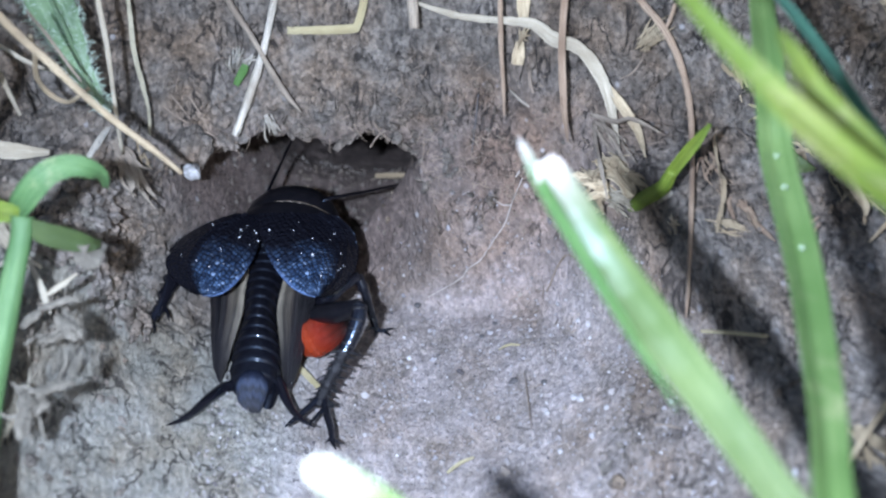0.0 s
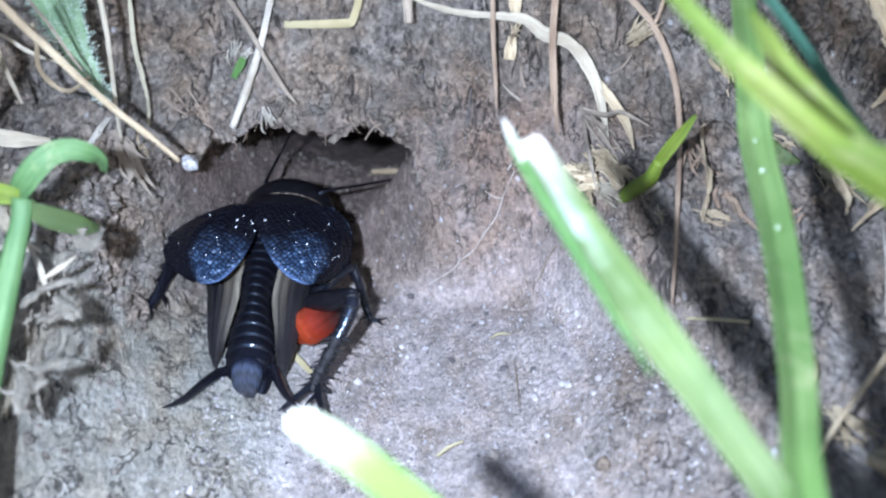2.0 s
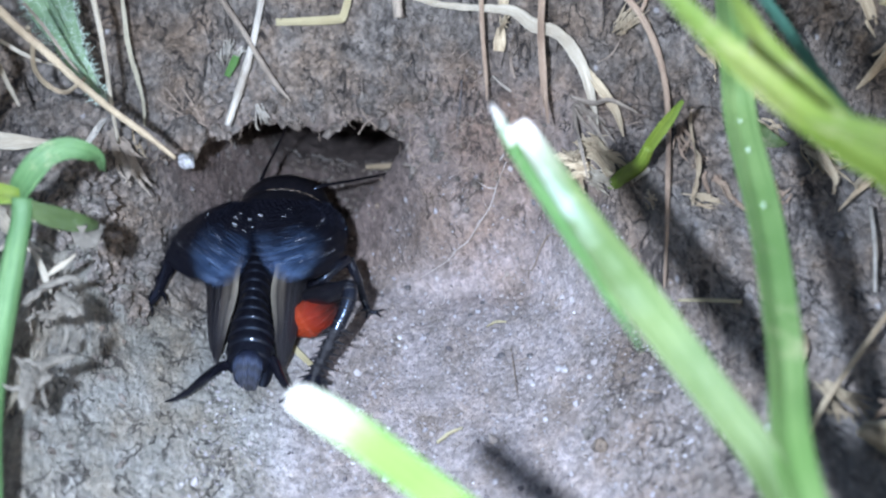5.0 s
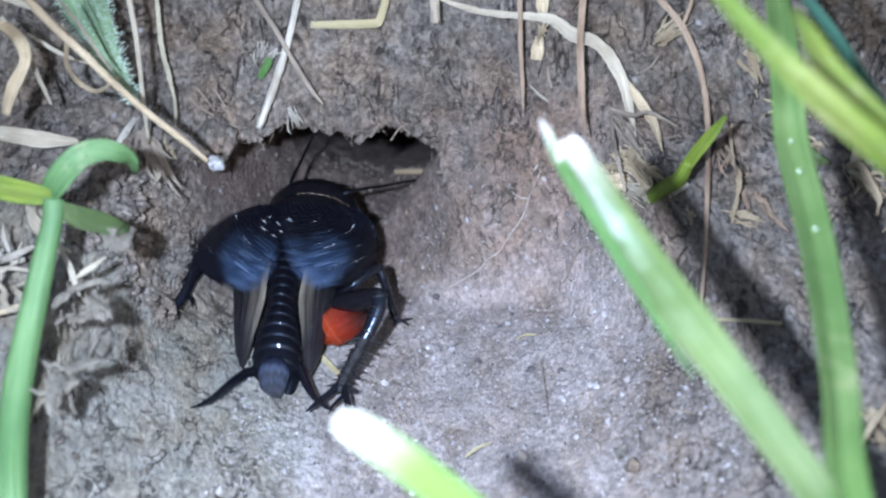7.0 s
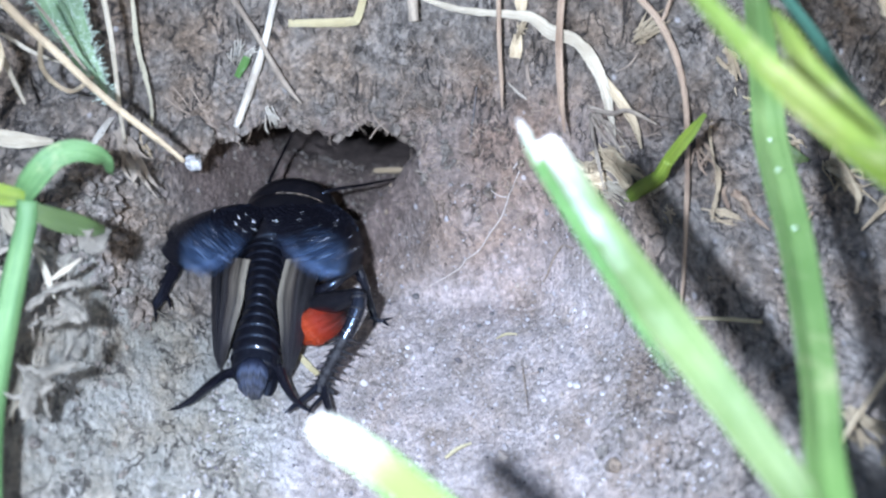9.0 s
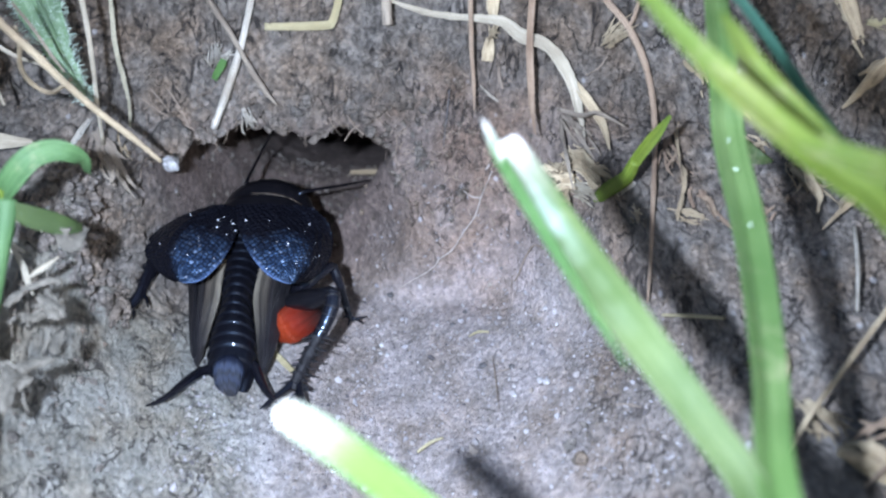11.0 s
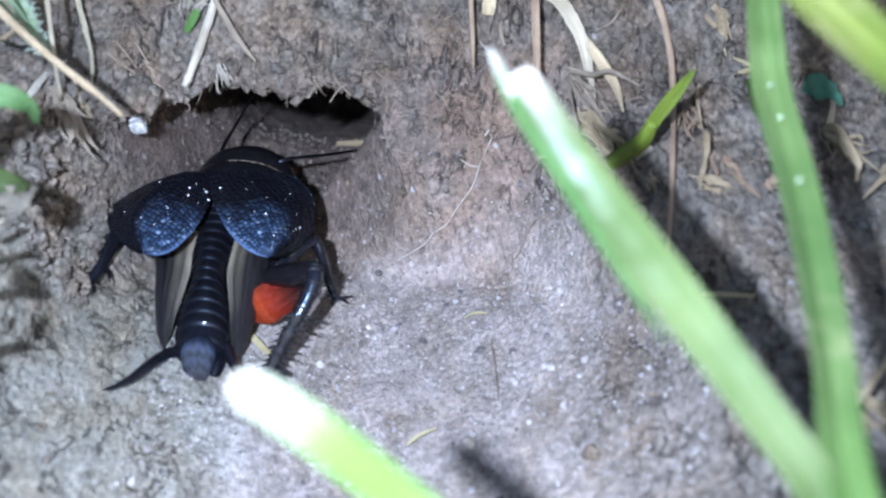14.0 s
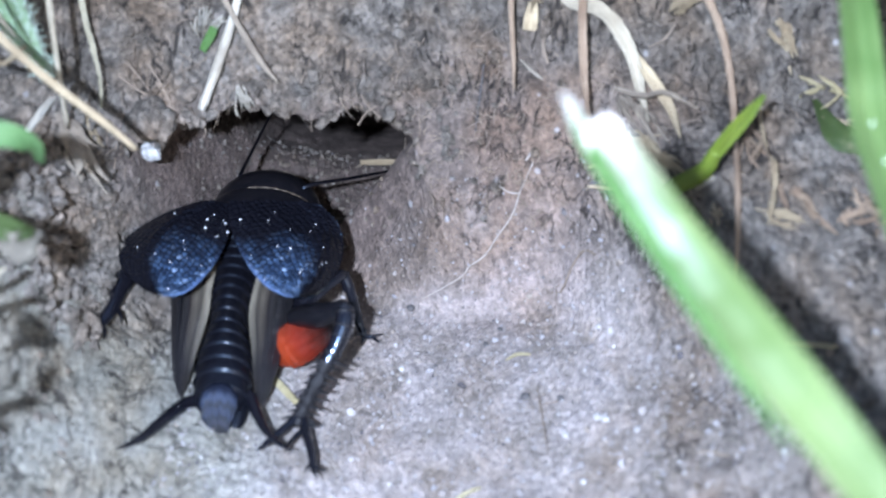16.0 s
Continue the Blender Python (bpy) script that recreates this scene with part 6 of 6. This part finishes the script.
def spines(rows, count, size, seed, where=(0.15, 0.97)):
    """Short thorns on both sides of a leg segment."""
    R = glide(rows, 60)
    rng = np.random.RandomState(seed)
    out = []
    for k in range(count):
        p = R[int(60 * (where[0] + (where[1] - where[0]) * k / count))]
        d = np.array([(1 if k % 2 else -1) * 0.9, -0.55, 0.1 + 0.3 * rng.rand()])
        tip = p[:3] + d * size * rng.uniform(0.7, 1.15)
        out.append(tube_data([(*p[:3], 0.17), (*((p[:3] + tip) / 2), 0.11), (*tip, 0.015)], 6, 5))
    return out


hind = [(6.69, -4.73, 7.80, 0.46), (6.64, -5.55, 7.30, 0.5), (6.19, -6.57, 6.50, 0.47), (5.56, -7.46, 5.70, 0.44), (4.83, -8.29, 4.50, 0.48), (4.12, -9.01, 3.30, 0.46), (3.93, -9.71, 3.00, 0.34)]
bodypart("hind_femur", tube_data([(3.20, -2.30, 4.60, 0.60), (4.00, -2.77, 5.20, 0.75), (4.93, -3.42, 5.90, 0.80), (5.86, -4.04, 6.80, 0.62), (6.46, -4.46, 7.50, 0.50), (6.78, -4.78, 7.90, 0.30)], 20, 40), SHELL, "stout black thigh")
bodypart("femur_base", tube_data([(5.77, -3.31, 4.90, 0.30), (5.16, -3.30, 4.50, 0.75), (4.49, -3.19, 4.00, 1.10), (3.60, -3.11, 3.40, 1.40), (2.78, -3.25, 2.90, 1.35), (2.00, -3.44, 2.50, 0.80)], 20, 30, 0.02), RED, "blood-red underside of the thigh")
shin = bodypart("hind_tibia", tube_data(hind, 14, 60, 0.09), SHIN, "spiny black shin")
bodypart("knee", tube_data([(x, y, z, r * 1.08) for x, y, z, r in hind[:4]], 14, 30, 0.01), LEG, "polished upper shin", shin)
for thorn in spines(hind, 22, 1.2, 5, (0.44, 0.99)):
    bodypart("spine", thorn, SHIN, "", shin)
bodypart("hind_tarsus", merged([tube_data([(4.2, -8.8, 3.1, .34), (4.5, -10.4, 3.2, .28), (4.95, -12.0, 3.4, .26), (5.2, -13.4, 3.6, .16), (5.5, -14.2, 3.8, .05)], 8, 20),
                                tube_data([(4.1, -9.0, 3.2, .30), (3.3, -10.1, 3.3, .24), (2.5, -11.3, 3.5, .20), (1.9, -12.2, 3.7, .05)], 8, 14),
                                tube_data([(4.4, -10.0, 3.2, .16), (3.7, -11.3, 3.4, .12), (3.5, -12.4, 3.7, .04)], 6, 10),
                                tube_data([(5.1, -12.9, 3.5, .14), (4.7, -13.7, 3.7, .03)], 5, 6), tube_data([(5.2, -13.1, 3.5, .14), (5.9, -13.7, 3.7, .03)], 5, 6),
                                tube_data([(4.3, -9.4, 3.2, .14), (5.1, -10.2, 3.4, .04)], 5, 6)]), LEG, "clawed black foot")


def leg(upper, lower, claws, seed):
    data = merged([tube_data(upper, 12, 16), tube_data(lower, 10, 26, 0.05)] + spines(lower, 8, 0.45, seed, (0.15, 0.7)) + [tube_data(c, 6, 10) for c in claws])
    bodypart("leg", data, LEG, "thin black clawed leg")


leg([(2.5, 0.5, 3.0, .5), (3.9, -0.4, 4.4, .48), (5.0, 0.35, 5.0, .45), (6.0, 1.6, 4.8, .40)],
    [(6.0, 1.65, 4.8, .38), (6.5, 1.05, 3.6, .34), (6.95, 0.65, 1.6, .28), (7.3, 0.0, 0.9, .22), (7.8, 0.1, 0.6, .15), (8.3, -0.4, 0.6, .05)],
    [[(7.3, 0.0, 0.9, .14), (7.2, -0.9, 0.9, .05)], [(7.8, 0.1, 0.7, .12), (8.6, 0.3, 0.7, .04)]], 1)
leg([(-4.5, 4.5, 2.9, .6), (-6.0, 2.8, 5.4, .72), (-6.9, 1.6, 5.9, .66), (-7.7, 0.7, 5.6, .5)],
    [(-7.5, 0.8, 5.7, .66), (-7.75, -0.9, 5.6, .54), (-7.95, -2.5, 5.5, .44), (-8.35, -3.8, 5.5, .33), (-8.9, -5.0, 5.7, .22), (-9.7, -5.7, 6.0, .05)],
    [[(-7.8, -2.0, 5.3, .20), (-7.3, -2.9, 5.4, .13), (-7.0, -3.9, 5.5, .04)], [(-8.3, -3.7, 5.3, .16), (-7.9, -4.6, 5.5, .10), (-7.8, -5.4, 5.7, .03)], [(-8.8, -4.8, 5.6, .12), (-8.6, -5.7, 5.8, .03)]], 2)

bodypart("antenna", tube_data([(2.4, 10.2, 4.9, .17), (3.4, 10.8, 5.0, .15), (5.6, 14.1, 3.0, .13), (7.8, 17.5, 1.0, .11), (10.3, 21.0, -1.0, .06)], 8, 30), LEG, "thin black feeler")
bodypart("antenna", tube_data([(-1.75, 11.0, 5.2, .17), (-1.72, 12.2, 5.1, .16), (-1.5, 16.4, 4.0, .13), (-1.13, 21.2, 3.0, .10), (-0.8, 25.6, 2.0, .05)], 8, 30), LEG, "thin black feeler")


# ---- the song: each chirp is a short burst of wing strokes ----
CHIRPS = [2.90, 3.45, 3.97, 4.48, 4.98, 5.47, 5.96, 6.46, 6.97, 7.46, 7.97, 8.5, 9.0, 9.42, 9.85, 10.27, 10.77, 11.20, 11.78, 12.27, 12.77, 13.27, 14.46, 15.17]


def wing_rows(side):
    rows = [(0.0, wing_pose(side, 0))]
    for start in CHIRPS:
        first = round(start * FPS)
        rows.append(((first - 1) / FPS, wing_pose(side, 0)))
        for k in range(6):
            rows.append(((first + k) / FPS, wing_pose(side, 12 if k % 2 == 0 else -7, 5 if k % 2 == 0 else -3)))
        rows.append(((first + 6) / FPS, wing_pose(side, 0)))
    rows.append((16.0, wing_pose(side, 0)))
    return rows


def motions():
    walk(tegmen_l, wing_rows(-1))
    walk(tegmen_r, wing_rows(1))


motions()
